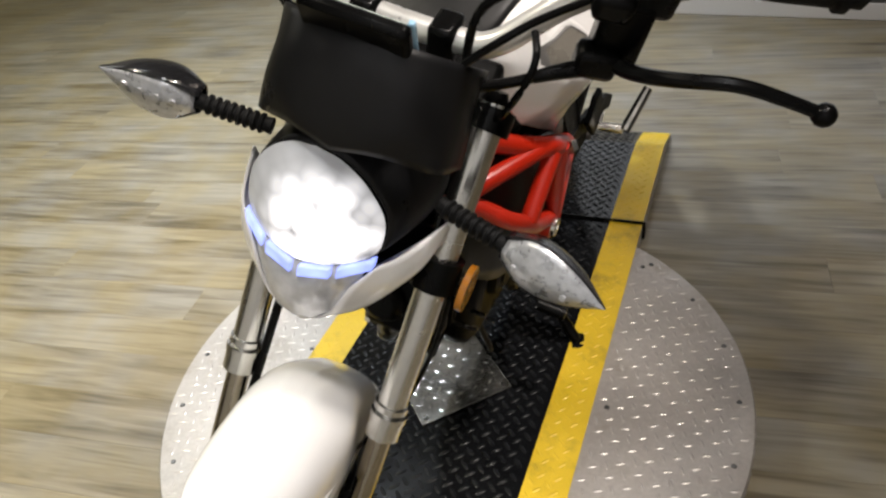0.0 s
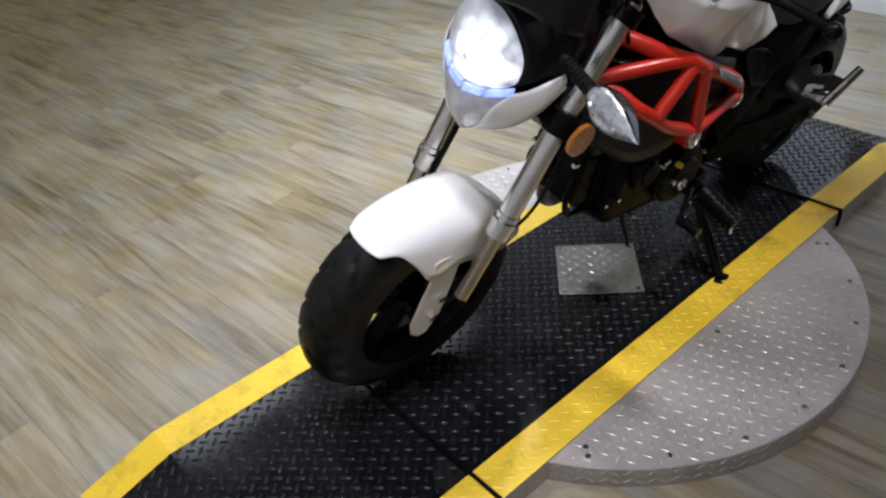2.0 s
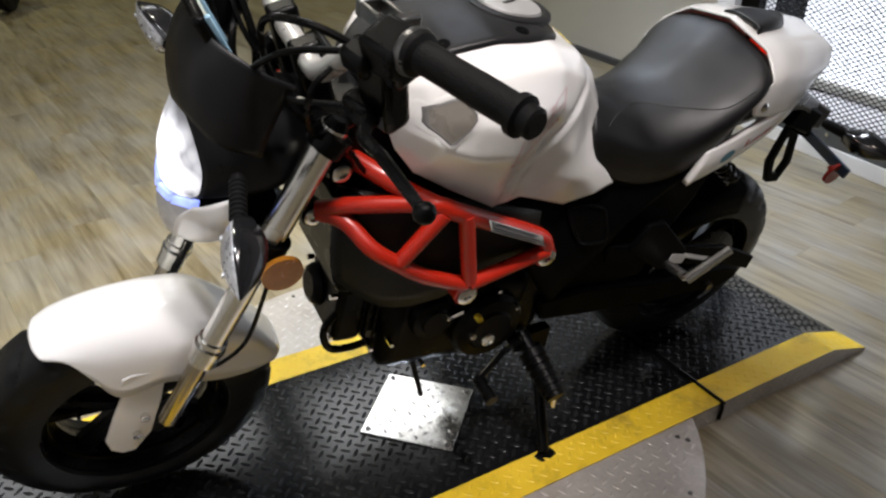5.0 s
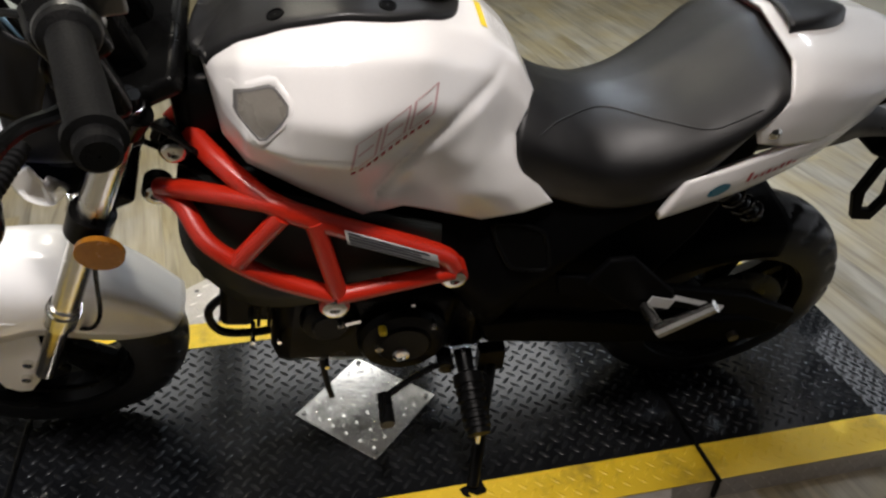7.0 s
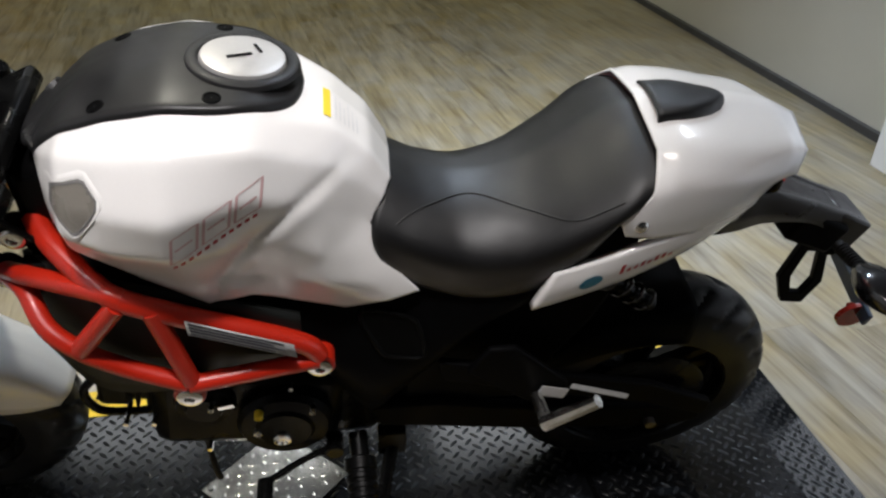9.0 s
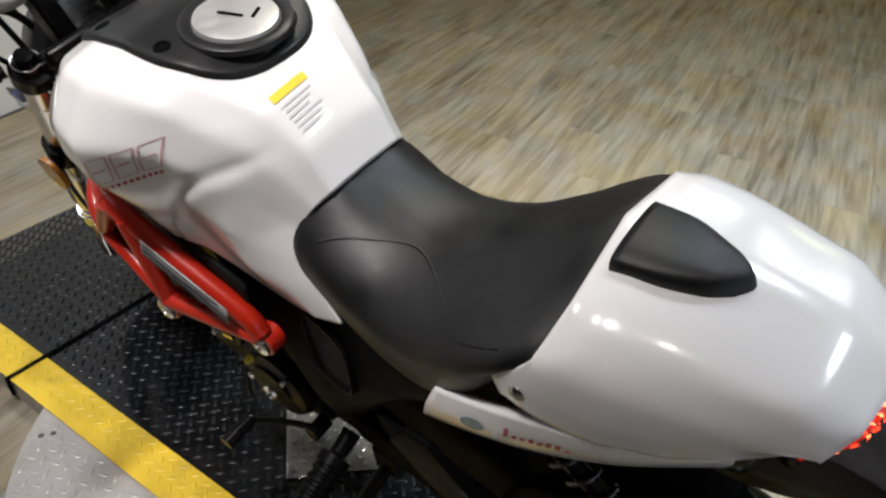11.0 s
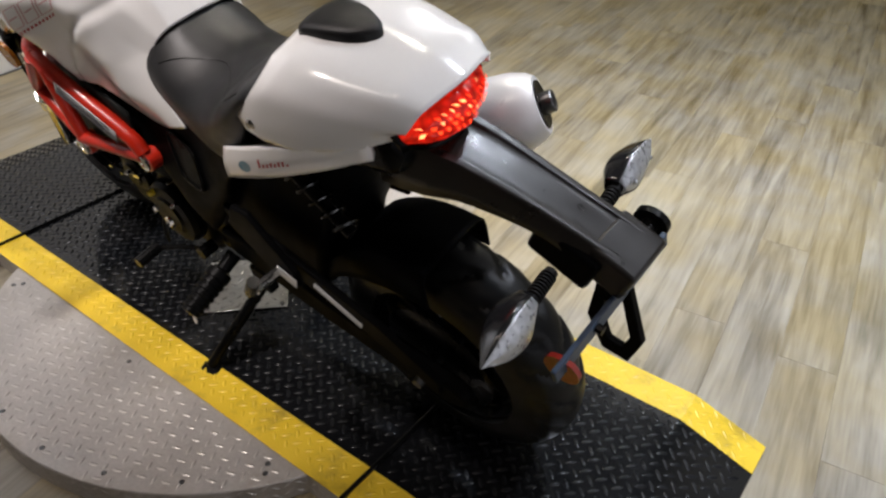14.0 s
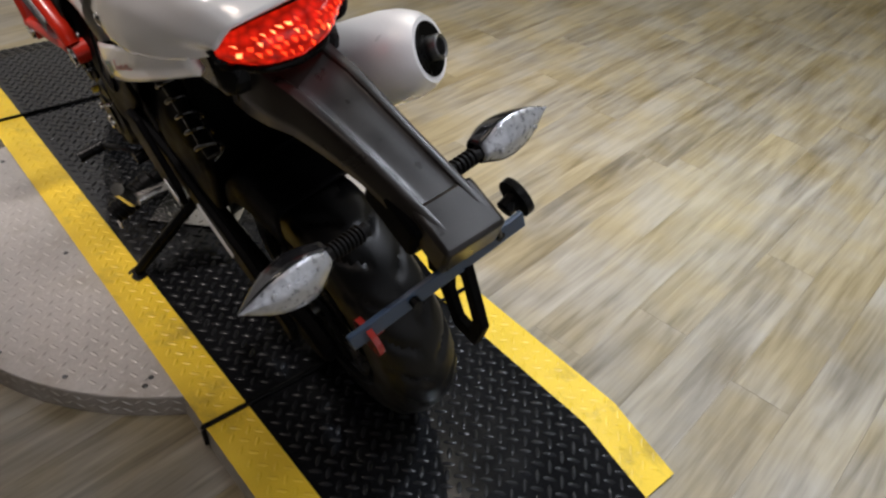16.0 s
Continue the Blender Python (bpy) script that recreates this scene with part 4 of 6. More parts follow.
for s in (1, -1):
    bm = B()
    a, b = Vector((0.24, 0.262 * s, 1.034)), Vector((0.203, 0.39 * s, 1.045))
    L = (b - a).length
    prof = [(0.013, -0.012), (0.023, -0.012), (0.0245, -0.008), (0.023, -0.002), (0.0172, 0.002), (0.0168, L * 0.3), (0.0174, L * 0.6),
            (0.0168, L * 0.92), (0.021, L * 0.94), (0.021, L), (0.0155, L + 0.002), (0.0155, L + 0.014), (0.012, L + 0.017), (0.001, L + 0.017)]
    lathe(bm, prof, (0, 0, 0), "z", 28)
    bmesh.ops.transform(bm, matrix=Matrix.Translation(a) @ (b - a).to_track_quat("Z", "Y").to_matrix().to_4x4(), verts=bm.verts)
    fp("grip", bm, GRIP, "black rubber grip", bar)
    bm = B()
    box(bm, (0.252, 0.225 * s, 1.018), (0.05, 0.055, 0.05), (0, 20, 20 * s))
    box(bm, (0.275, 0.20 * s, 1.0), (0.035, 0.04, 0.03), (0, 20, 20 * s))
    fp("switch_box", bm, SATIN, "", bar, bevel=0.008)
    bm = B()
    tube(bm, [(0.262, 0.205 * s, 0.938), (0.278, 0.235 * s, 0.94), (0.300, 0.275 * s, 0.957), (0.306, 0.33 * s, 0.975), (0.303, 0.375 * s, 0.975), (0.298, 0.408 * s, 0.971)], 0.0085, seg=10, n=5, taper=0.006)
    bmesh.ops.create_icosphere(bm, subdivisions=2, radius=0.0115, matrix=Matrix.Translation((0.298, 0.408 * s, 0.971)))
    fp("lever", bm, SATIN, "black control lever with ball end", bar)
    bm = B()
    box(bm, (0.252, 0.212 * s, 0.965), (0.036, 0.05, 0.09), (0, 12, 20 * s))
    box(bm, (0.268, 0.2 * s, 0.935), (0.03, 0.044, 0.034), (0, 12, 20 * s))
    fp("lever_bracket", bm, SATIN, "black lever bracket", bar, bevel=0.008)
for y in (0.045, -0.045):
    bm = B()
    box(bm, (0.27, y, 0.885), (0.04, 0.03, 0.095), (0, 15, 0))
    fp("bar_clamp", bm, SATIN, "", bar, bevel=0.006)
# instrument: a steep panel facing the rider
PANEL = pose(0.377, 0, 0.928, 0, -65, 0)
bm = B()
box(bm, (0, 0, -0.008), (0.112, 0.112, 0.016))
bmesh.ops.transform(bm, matrix=PANEL, verts=bm.verts)
gauge = fp("instrument", bm, SATIN, "black digital instrument", bevel=0.006)
bm = B()
box(bm, (0, 0, 0.0012), (0.1, 0.1, 0.003))
bmesh.ops.transform(bm, matrix=PANEL, verts=bm.verts)
fp("display", bm, mat("display_glass", (0.42, 0.47, 0.42), 0.06, var=0.05, coat=0.5), "pale glossy display", gauge, bevel=0.001)
for y in (0.0525, -0.0525):
    bm = B()
    box(bm, (0, y, 0.0025), (0.108, 0.007, 0.007))
    bmesh.ops.transform(bm, matrix=PANEL, verts=bm.verts)
    fp("display_rim", bm, mat("rim_blue", (0.28, 0.47, 0.62), 0.2, var=0.08), "light blue display rim", gauge, bevel=0.002)
# clutch and brake perches inboard of the grips, with open clamps
for s in (1, -1):
    bm = B()
    for dx in (-0.014, 0.014):
        box(bm, (0.235 + dx, 0.165 * s, 1.022), (0.007, 0.06, 0.018), (0, 0, 12 * s))
    box(bm, (0.241, 0.137 * s, 1.022), (0.036, 0.01, 0.02), (0, 0, 12 * s))
    box(bm, (0.229, 0.193 * s, 1.024), (0.04, 0.014, 0.03), (0, 0, 12 * s))
    fp("lever_perch", bm, DARKSTEEL, "grey cast lever perch", bar, bevel=0.003)
    bm = B()
    lathe(bm, [(0.014, -0.006), (0.024, -0.006), (0.026, 0.0), (0.024, 0.008), (0.014, 0.008)], (0, 0, 0), "z", 24)
    bmesh.ops.transform(bm, matrix=Matrix.Translation((0.243, 0.25 * s, 1.032)) @ Vector((-0.037, 0.128 * s, 0.011)).to_track_quat("Z", "Y").to_matrix().to_4x4(), verts=bm.verts)
    fp("grip_collar", bm, DARKSTEEL, "dark grip collar", bar)

# amber reflectors on the fork
for s in (1, -1):
    bm = B()
    x, z, y = fork_x(0.655) + 0.0, 0.635, s * 0.142
    rod(bm, (x - 0.01, y, z), (x - 0.01, y + s * 0.008, z), 0.03, seg=28)
    fp("side_reflector", bm, AMBER, "round amber reflector")
    bm = B()
    rod(bm, (x - 0.01, s * 0.11, z + 0.01), (x - 0.01, y, z), 0.006)
    fp("reflector_bracket", bm, SATIN)

# tank
TANK = [
    [(0.19, 0, 0.843), (0.168, 0, 0.864), (0.135, 0, 0.886), (0.085, 0, 0.905), (0.02, 0, 0.915), (-0.07, 0, 0.907), (-0.155, 0, 0.872), (-0.2, 0, 0.83), (-0.228, 0, 0.78)],
    [(0.186, 0.05, 0.844), (0.166, 0.07, 0.863), (0.135, 0.083, 0.884), (0.085, 0.09, 0.902), (0.02, 0.098, 0.912), (-0.07, 0.095, 0.904), (-0.155, 0.066, 0.864), (-0.2, 0.058, 0.824), (-0.226, 0.055, 0.777)],
    [(0.185, 0.053, 0.843), (0.165, 0.09, 0.853), (0.135, 0.124, 0.876), (0.085, 0.15, 0.888), (0.02, 0.16, 0.893), (-0.07, 0.142, 0.882), (-0.148, 0.1, 0.838), (-0.19, 0.085, 0.795), (-0.215, 0.078, 0.765)],
    [(0.184, 0.055, 0.842), (0.164, 0.11, 0.832), (0.135, 0.158, 0.838), (0.085, 0.188, 0.84), (0.02, 0.204, 0.835), (-0.07, 0.158, 0.832), (-0.14, 0.118, 0.79), (-0.175, 0.102, 0.755), (-0.197, 0.095, 0.738)],
    [(0.183, 0.056, 0.841), (0.162, 0.12, 0.813), (0.134, 0.176, 0.81), (0.085, 0.192, 0.79), (0.02, 0.2, 0.782), (-0.06, 0.141, 0.765), (-0.13, 0.139, 0.735), (-0.175, 0.118, 0.715), (-0.205, 0.104, 0.71)],
    [(0.183, 0.057, 0.8405), (0.164, 0.118, 0.79), (0.138, 0.157, 0.772), (0.085, 0.16, 0.738), (0.02, 0.158, 0.708), (-0.05, 0.129, 0.705), (-0.14, 0.139, 0.675), (-0.19, 0.125, 0.665), (-0.225, 0.112, 0.676)],
    [(0.182, 0.057, 0.84), (0.167, 0.11, 0.775), (0.143, 0.126, 0.741), (0.082, 0.136, 0.703), (0.008, 0.143, 0.66), (-0.045, 0.134, 0.664), (-0.16, 0.114, 0.606), (-0.218, 0.122, 0.622), (-0.26, 0.117, 0.632)],
]
FOLD = [(-0.175, 0.845), (-0.138, 0.828), (-0.099, 0.812), (-0.059, 0.781), (-0.025, 0.746), (0.002, 0.703), (0.009, 0.655)]


def fold_side(x, z):
    """Distance behind (+) or before (-) the fold, and how far along it (0 to 1)."""
    best = None
    for i, ((x0, z0), (x1, z1)) in enumerate(zip(FOLD, FOLD[1:])):
        dx, dz = x1 - x0, z1 - z0
        t = min(1.0, max(0.0, ((x - x0) * dx + (z - z0) * dz) / (dx * dx + dz * dz)))
        px, pz = x - x0 - t * dx, z - z0 - t * dz
        d = math.hypot(px, pz)
        if best is None or d < best[0]:
            best = (d, 1 if px * dz - pz * dx > 0 else -1, (i + t) / (len(FOLD) - 1))
    return best[0] * best[1], best[2]


def tank_mesh(bm):
    """The tank shroud: faceted rows, then a fold that runs from the rear shoulder down to the front notch."""
    sheet(bm, TANK, 12, 12, mirror=True, soft=7)
    for v in bm.verts:
        if v.co.z < 0.86 and abs(v.co.y) > 0.05:
            d, t = fold_side(v.co.x, v.co.z)
            fade = min(1.0, t / 0.2, (1 - t) / 0.12)
            if d < 0:
                k = 0.0045 * math.exp(-(d / 0.035) ** 2)
            else:
                u = min(1.0, d / 0.028)
                k = 0.0045 - 0.0125 * u * u * (3 - 2 * u)
                k *= max(0.0, 1 - max(0.0, d - 0.028) / 0.07)
            v.co.y += math.copysign(k * max(0.0, fade), v.co.y)
    return bm


tank_tree = BVHTree.FromBMesh(tank_mesh(B()))
bm = tank_mesh(B())
tank = bp("fuel_tank", bm, WHITE, "glossy white fuel tank shroud", thick=0.004)
RIM = [(0.2, 0.0), (0.197, 0.035), (0.188, 0.062), (0.165, 0.08), (0.13, 0.093), (0.086, 0.1), (0.013, 0.104), (-0.045, 0.1),
       (-0.085, 0.085), (-0.11, 0.06), (-0.122, 0.03), (-0.126, 0.0)]


def tank_top(x, y):
    hit = tank_tree.ray_cast(Vector((x, y, 1.2)), Vector((0, 0, -1)))[0]
    return hit.z if hit is not None and hit.z > 0.8 else tank_tree.find_nearest(Vector((x, y, 0.86)))[0].z


def cover_mesh(bm):
    """Black cover that lies on the tank's top, with a rounded lip all round."""
    edge = [(p.x, p.y) for p in spline([(x, y, 0) for x, y in RIM], 5)]
    edge += [(x, -y) for x, y in reversed(edge[1:-1])]
    lips = ((1.0, -0.002), (1.0, 0.003), (0.985, 0.0062), (0.95, 0.0075), (0.88, 0.0075), (0.7, 0.0085), (0.45, 0.0095), (0.2, 0.01), (0.0, 0.01))
    rings = []
    for k, h in lips:
        ring = []
        for x, y in edge:
            sx = min(0.13, max(-0.06, x))
            px, py = sx + (x - sx) * k, y * k
            z = tank_top(px, py) + h
            ring.append(bm.verts.new((px, py, z)))
        rings.append(ring)
    n = len(edge)
    for a, b in zip(rings, rings[1:]):
        for i in range(n):
            bm.faces.new((a[i], a[(i + 1) % n], b[(i + 1) % n], b[i]))
    bmesh.ops.remove_doubles(bm, verts=bm.verts, dist=1e-5)
    return bm


cover_tree = BVHTree.FromBMesh(cover_mesh(B()))
bp("tank_cover", cover_mesh(B()), COVER, "black plastic tank top cover", tank, angle=60)
CAP = Matrix.Translation((-0.058, 0, 0.9165)) @ pose(0, 0, 0, 0, -7, 0)
bm = B()
lathe(bm, [(0.001, 0.006), (0.041, 0.007), (0.048, 0.005), (0.05, 0.001), (0.05, -0.004)], (0, 0, 0), "z", 48)
cap = bp("fuel_cap", bm, CAPALLOY, "round brushed alloy fuel cap", tank, xf=CAP)
bm = B()
box(bm, (0.004, 0.004, 0.0072), (0.03, 0.004, 0.0014), (0, 0, 25))
box(bm, (-0.016, -0.016, 0.0072), (0.004, 0.02, 0.0014), (0, 0, 25))
bp("key_slot", bm, SATIN, "", cap, xf=CAP)
bm = B()
lathe(bm, [(0.051, 0.001), (0.053, 0.003), (0.06, 0.0035), (0.065, 0.001), (0.067, -0.004)], (0, 0, 0), "z", 48)
bp("cap_ring", bm, COVER, "black ring round the cap", tank, xf=CAP)
for x, y in ((0.093, 0.08), (-0.03, 0.083), (0.093, -0.08), (-0.03, -0.083)):
    hit = cover_tree.ray_cast(Vector((x, y, 1.2)), Vector((0, 0, -1)))
    bm = B()
    lathe(bm, [(0.001, 0.0006), (0.0062, 0.0006), (0.0068, 0.0014), (0.0088, 0.001), (0.0095, -0.002)], (0, 0, 0), "z", 18)
    bmesh.ops.scale(bm, vec=(1.15, 1.15, 1.0), verts=bm.verts)
    bmesh.ops.transform(bm, matrix=Matrix.Translation(hit[0]) @ hit[1].to_track_quat("Z", "Y").to_matrix().to_4x4(), verts=bm.verts)
    bp("screw", bm, BLACK, "black recessed screw", tank)

# seat
SEATROWS = [
    [(-0.218, 0, 0.778), (-0.27, 0, 0.755), (-0.33, 0, 0.743), (-0.40, 0, 0.756), (-0.46, 0, 0.793), (-0.52, 0, 0.834), (-0.552, 0, 0.846)],
    [(-0.216, 0.055, 0.774), (-0.27, 0.066, 0.746), (-0.33, 0.074, 0.732), (-0.40, 0.096, 0.741), (-0.46, 0.112, 0.773), (-0.518, 0.108, 0.811), (-0.553, 0.095, 0.826)],
    [(-0.198, 0.1, 0.738), (-0.25, 0.116, 0.718), (-0.32, 0.127, 0.697), (-0.39, 0.141, 0.706), (-0.45, 0.152, 0.742), (-0.505, 0.152, 0.781), (-0.539, 0.142, 0.798)],
    [(-0.205, 0.112, 0.695), (-0.255, 0.12, 0.675), (-0.32, 0.129, 0.655), (-0.39, 0.141, 0.663), (-0.445, 0.15, 0.70), (-0.485, 0.151, 0.74), (-0.508, 0.147, 0.765)],
    [(-0.24, 0.11, 0.645), (-0.28, 0.114, 0.628), (-0.33, 0.12, 0.616), (-0.39, 0.13, 0.626), (-0.44, 0.138, 0.656), (-0.475, 0.14, 0.70), (-0.498, 0.142, 0.74)],
]
bm = B()
sheet(bm, SEATROWS, 6, 5, mirror=True)
for v in bm.verts:
    if v.co.y < 0:
        v.co.y *= 1 - 0.2 * min(1.0, max(0.0, (-0.2 - v.co.x) / 0.06)) * min(1.0, max(0.0, (v.co.x + 0.54) / 0.08))
seat = bp("seat", bm, SEAT, "black grained vinyl seat", thick=0.006)
# tail cowl
COWL = [
    [(-0.545, 0, 0.858), (-0.58, 0, 0.862), (-0.63, 0, 0.858), (-0.69, 0, 0.85), (-0.742, 0, 0.84), (-0.784, 0, 0.82)],
    [(-0.549, 0.1, 0.838), (-0.582, 0.1, 0.844), (-0.63, 0.1, 0.84), (-0.69, 0.095, 0.831), (-0.74, 0.09, 0.827), (-0.773, 0.073, 0.809)],
    [(-0.538, 0.146, 0.80), (-0.565, 0.147, 0.812), (-0.615, 0.142, 0.81), (-0.675, 0.127, 0.803), (-0.728, 0.109, 0.793), (-0.758, 0.092, 0.783)],
    [(-0.503, 0.151, 0.762), (-0.55, 0.153, 0.765), (-0.61, 0.148, 0.768), (-0.665, 0.132, 0.772), (-0.71, 0.11, 0.775), (-0.74, 0.09, 0.776)],
    [(-0.512, 0.151, 0.742), (-0.55, 0.152, 0.736), (-0.605, 0.147, 0.738), (-0.66, 0.13, 0.746), (-0.703, 0.108, 0.754), (-0.735, 0.088, 0.765)],
]
def skew(bm):
    """The right rear corner of the tail stands a little further forward."""
    for v in bm.verts:
        v.co.x += 0.012 * min(1.0, max(0.0, -v.co.y / 0.085)) * min(1.0, max(0.0, (-0.65 - v.co.x) / 0.1))
    return bm


bm = B()
skew(sheet(bm, COWL, 6, 6, mirror=True, soft=5))
cowl = bp("tail_cowl", bm, WHITE, "glossy white seat cowl", thick=0.004)
bm = B()
sheet(bm, [[(-0.562, -0.03, 0.842), (-0.60, -0.025, 0.846), (-0.636, -0.014, 0.842), (-0.654, -0.005, 0.839), (-0.657, -0.003, 0.834)],
           [(-0.56, -0.026, 0.86), (-0.60, -0.021, 0.863), (-0.632, -0.01, 0.861), (-0.65, -0.002, 0.858), (-0.657, 0.0, 0.838)],
           [(-0.56, 0.016, 0.866), (-0.60, 0.017, 0.868), (-0.638, 0.016, 0.866), (-0.662, 0.015, 0.861), (-0.669, 0.015, 0.838)],
           [(-0.56, 0.055, 0.86), (-0.60, 0.052, 0.863), (-0.632, 0.043, 0.861), (-0.652, 0.032, 0.857), (-0.661, 0.031, 0.838)],
           [(-0.562, 0.06, 0.841), (-0.60, 0.057, 0.845), (-0.636, 0.047, 0.842), (-0.657, 0.035, 0.838), (-0.661, 0.034, 0.834)]], 5, 4)
bp("back_pad", bm, SEAT, "black padded patch", cowl, thick=0.004)
for s in (1, -1):
    bm = B()
    lathe(bm, [(0.001, 0.004), (0.006, 0.003), (0.009, 0.0), (0.009, -0.004)], (-0.53, 0, 0), "z", 16)
    bmesh.ops.transform(bm, matrix=Matrix.Translation((0, s * 0.1525, 0.757)) @ pose(0, 0, 0, -90 * s), verts=bm.verts)
    bp("cowl_bolt", bm, STEEL, "", cowl)
    bm = B()
    sheet(bm, [[(-0.43, 0.15, 0.682), (-0.48, 0.152, 0.70), (-0.54, 0.151, 0.722), (-0.62, 0.1425, 0.748), (-0.705, 0.109, 0.768)],
               [(-0.418, 0.153, 0.65), (-0.475, 0.156, 0.672), (-0.54, 0.153, 0.695), (-0.62, 0.142, 0.722), (-0.705, 0.106, 0.748)],
               [(-0.408, 0.15, 0.615), (-0.47, 0.152, 0.64), (-0.54, 0.149, 0.668), (-0.62, 0.134, 0.70), (-0.70, 0.1, 0.728)]], 5, 4)
    if s < 0:
        bmesh.ops.scale(bm, vec=(1, -1, 1), verts=bm.verts)
    strip = bp("side_strip", bm, WHITE, "glossy white tail side panel", thick=0.012)

# tail light
bm = B()
LAMP = [[(-0.733, 0.088, 0.78), (-0.757, 0.05, 0.797), (-0.767, 0.0, 0.804)],
        [(-0.746, 0.088, 0.769), (-0.776, 0.05, 0.779), (-0.787, 0.0, 0.783)],
        [(-0.735, 0.078, 0.752), (-0.769, 0.045, 0.751), (-0.78, 0.0, 0.75)],
        [(-0.715, 0.06, 0.738), (-0.742, 0.04, 0.735), (-0.752, 0.0, 0.733)]]
skew(sheet(bm, LAMP, 5, 4, mirror=True))
tail = bp("tail_light", bm, REDGLASS, "lit red tail light", thick=0.003)


def ys(x):
    """The tail's end stands a little to the right."""
    return -0.17 * max(0, -0.745 - x)


# tail extension and plate bracket
bm = B()
rows = []
for w, dz in ((0.0, -0.004), (0.024, -0.004), (0.028, 0.0), (0.036, 0.0), (0.041, -0.006), (0.047, -0.045)):
    rows.append([(x, w * k, z + dz * (q if dz < -0.01 else 1)) for x, k, z, q in ((-0.66, 1.3, 0.735, 1.85), (-0.72, 1.25, 0.728, 1.7), (-0.78, 1.15, 0.706, 1.25), (-0.88, 1.0, 0.66, 0.8), (-0.955, 0.95, 0.622, 0.9), (-1.003, 0.9, 0.598, 1.0))])
sheet(bm, rows, 5, 3, mirror=True)
for v in bm.verts:
    v.co.y += ys(v.co.x) - 0.01 * min(1, max(0, (-0.7 - v.co.x) / 0.08))
ext = bp("tail_extension", bm, GLOSS, "black plastic tail extension", thick=0.004)
bm = B()
box(bm, (-0.974, ys(-0.974) - 0.01, 0.582), (0.072, 0.088, 0.055), (0, -24, 0))
bp("end_block", bm, GLOSS, "", ext, bevel=0.006)
bm = B()
box(bm, (-0.915, ys(-0.915), 0.59), (0.1, 0.07, 0.06), (0, -24, 0))
bp("under_block", bm, BLACK, "", ext, bevel=0.008)
bm = B()
box(bm, (-0.985, -0.01, 0.526), (0.008, 0.26, 0.026), (-11, 0, -4))
bp("cross_bar", bm, BLUEGREY, "blue-grey plate bracket bar", ext, bevel=0.002)
for yb in (0.03, -0.10):
    bm = B()
    rod(bm, (-0.986, yb, 0.525 - yb * 0.19), (-0.996, yb, 0.524 - yb * 0.19), 0.007, seg=8)
    bp("bolt", bm, SATIN, "", ext)
bm = B()
outer = [(-0.945, 0.535), (-0.992, 0.525), (-1.018, 0.425), (-0.998, 0.372), (-0.955, 0.378), (-0.928, 0.44)]
inner = [(-0.958, 0.505), (-0.982, 0.50), (-0.998, 0.43), (-0.987, 0.398), (-0.964, 0.402), (-0.95, 0.445)]
ring = [[bm.verts.new((x, y, z)) for x, z in pts] for pts, y in ((outer, -0.058), (outer, -0.044), (inner, -0.044), (inner, -0.058))]
for a, c in zip(ring, ring[1:] + ring[:1]):
    for k in range(6):
        bm.faces.new((a[k], a[(k + 1) % 6], c[(k + 1) % 6], c[k]))
bp("plate_hook", bm, BLACK, "black plate hanger loop", ext, bevel=0.002)
bm = B()
box(bm, (-0.972, -0.04, 0.555), (0.02, 0.06, 0.06))
bp("hook_bracket", bm, BLACK, "", ext, bevel=0.004)
bm = B()
rod(bm, (-0.972, 0.086, 0.488), (-0.972, 0.094, 0.487), 0.027, seg=26)
rod(bm, (-0.975, 0.075, 0.497), (-0.972, 0.088, 0.49), 0.008)
bp("tail_reflector", bm, REDREF, "round red side reflector", ext)
bm = B()
rod(bm, (-0.965, -0.148, 0.555), (-0.965, -0.158, 0.557), 0.027, seg=26)
rod(bm, (-0.967, -0.13, 0.55), (-0.965, -0.15, 0.556), 0.012)
bp("tail_reflector", bm, SATIN, "round reflector with black back", ext)
signal((-0.925, 0.045, 0.60), (-0.945, 0.215, 0.606), "turn_signal", bp, 12, 0.3)
signal((-0.925, -0.065, 0.612), (-0.9, -0.265, 0.604), "turn_signal", bp, 168, 0.33)

# exhaust
bm = B()
lathe(bm, [(0.001, 0.0), (0.022, 0.0), (0.024, 0.003), (0.044, 0.003), (0.052, -0.008), (0.06, -0.03), (0.064, -0.06), (0.064, -0.1), (0.062, -0.2), (0.05, -0.24), (0.02, -0.26)], (0, 0, 0), "z", 40)
MUF = Matrix.Translation((-0.762, -0.18, 0.668)) @ Vector((-0.78, -0.52, 0.34)).to_track_quat("Z", "Y").to_matrix().to_4x4()
exh = bp("muffler", bm, MUFFLER, "pale satin exhaust canister", xf=MUF)
bm = B()
lathe(bm, [(0.012, -0.02), (0.012, 0.02), (0.0155, 0.022), (0.017, 0.02), (0.017, -0.02)], (0, 0, 0), "z", 28)
bp("tail_pipe", bm, DARKSTEEL, "dark tail pipe", exh, xf=MUF)
bm = B()
lathe(bm, [(0.016, 0.0042), (0.036, 0.0052), (0.038, 0.001)], (0, 0, 0), "z", 32)
bp("end_ring", bm, SATIN, "black end ring", exh, xf=MUF)
bm = B()
tube(bm, [(-0.41, -0.16, 0.56), (-0.33, -0.14, 0.47), (-0.2, -0.11, 0.3), (0.0, -0.09, 0.235), (0.13, -0.06, 0.26), (0.19, -0.04, 0.31), (0.2, -0.03, 0.37)], 0.018, seg=14)
bp("exhaust_pipe", bm, DARKSTEEL, "dark header pipe", exh)

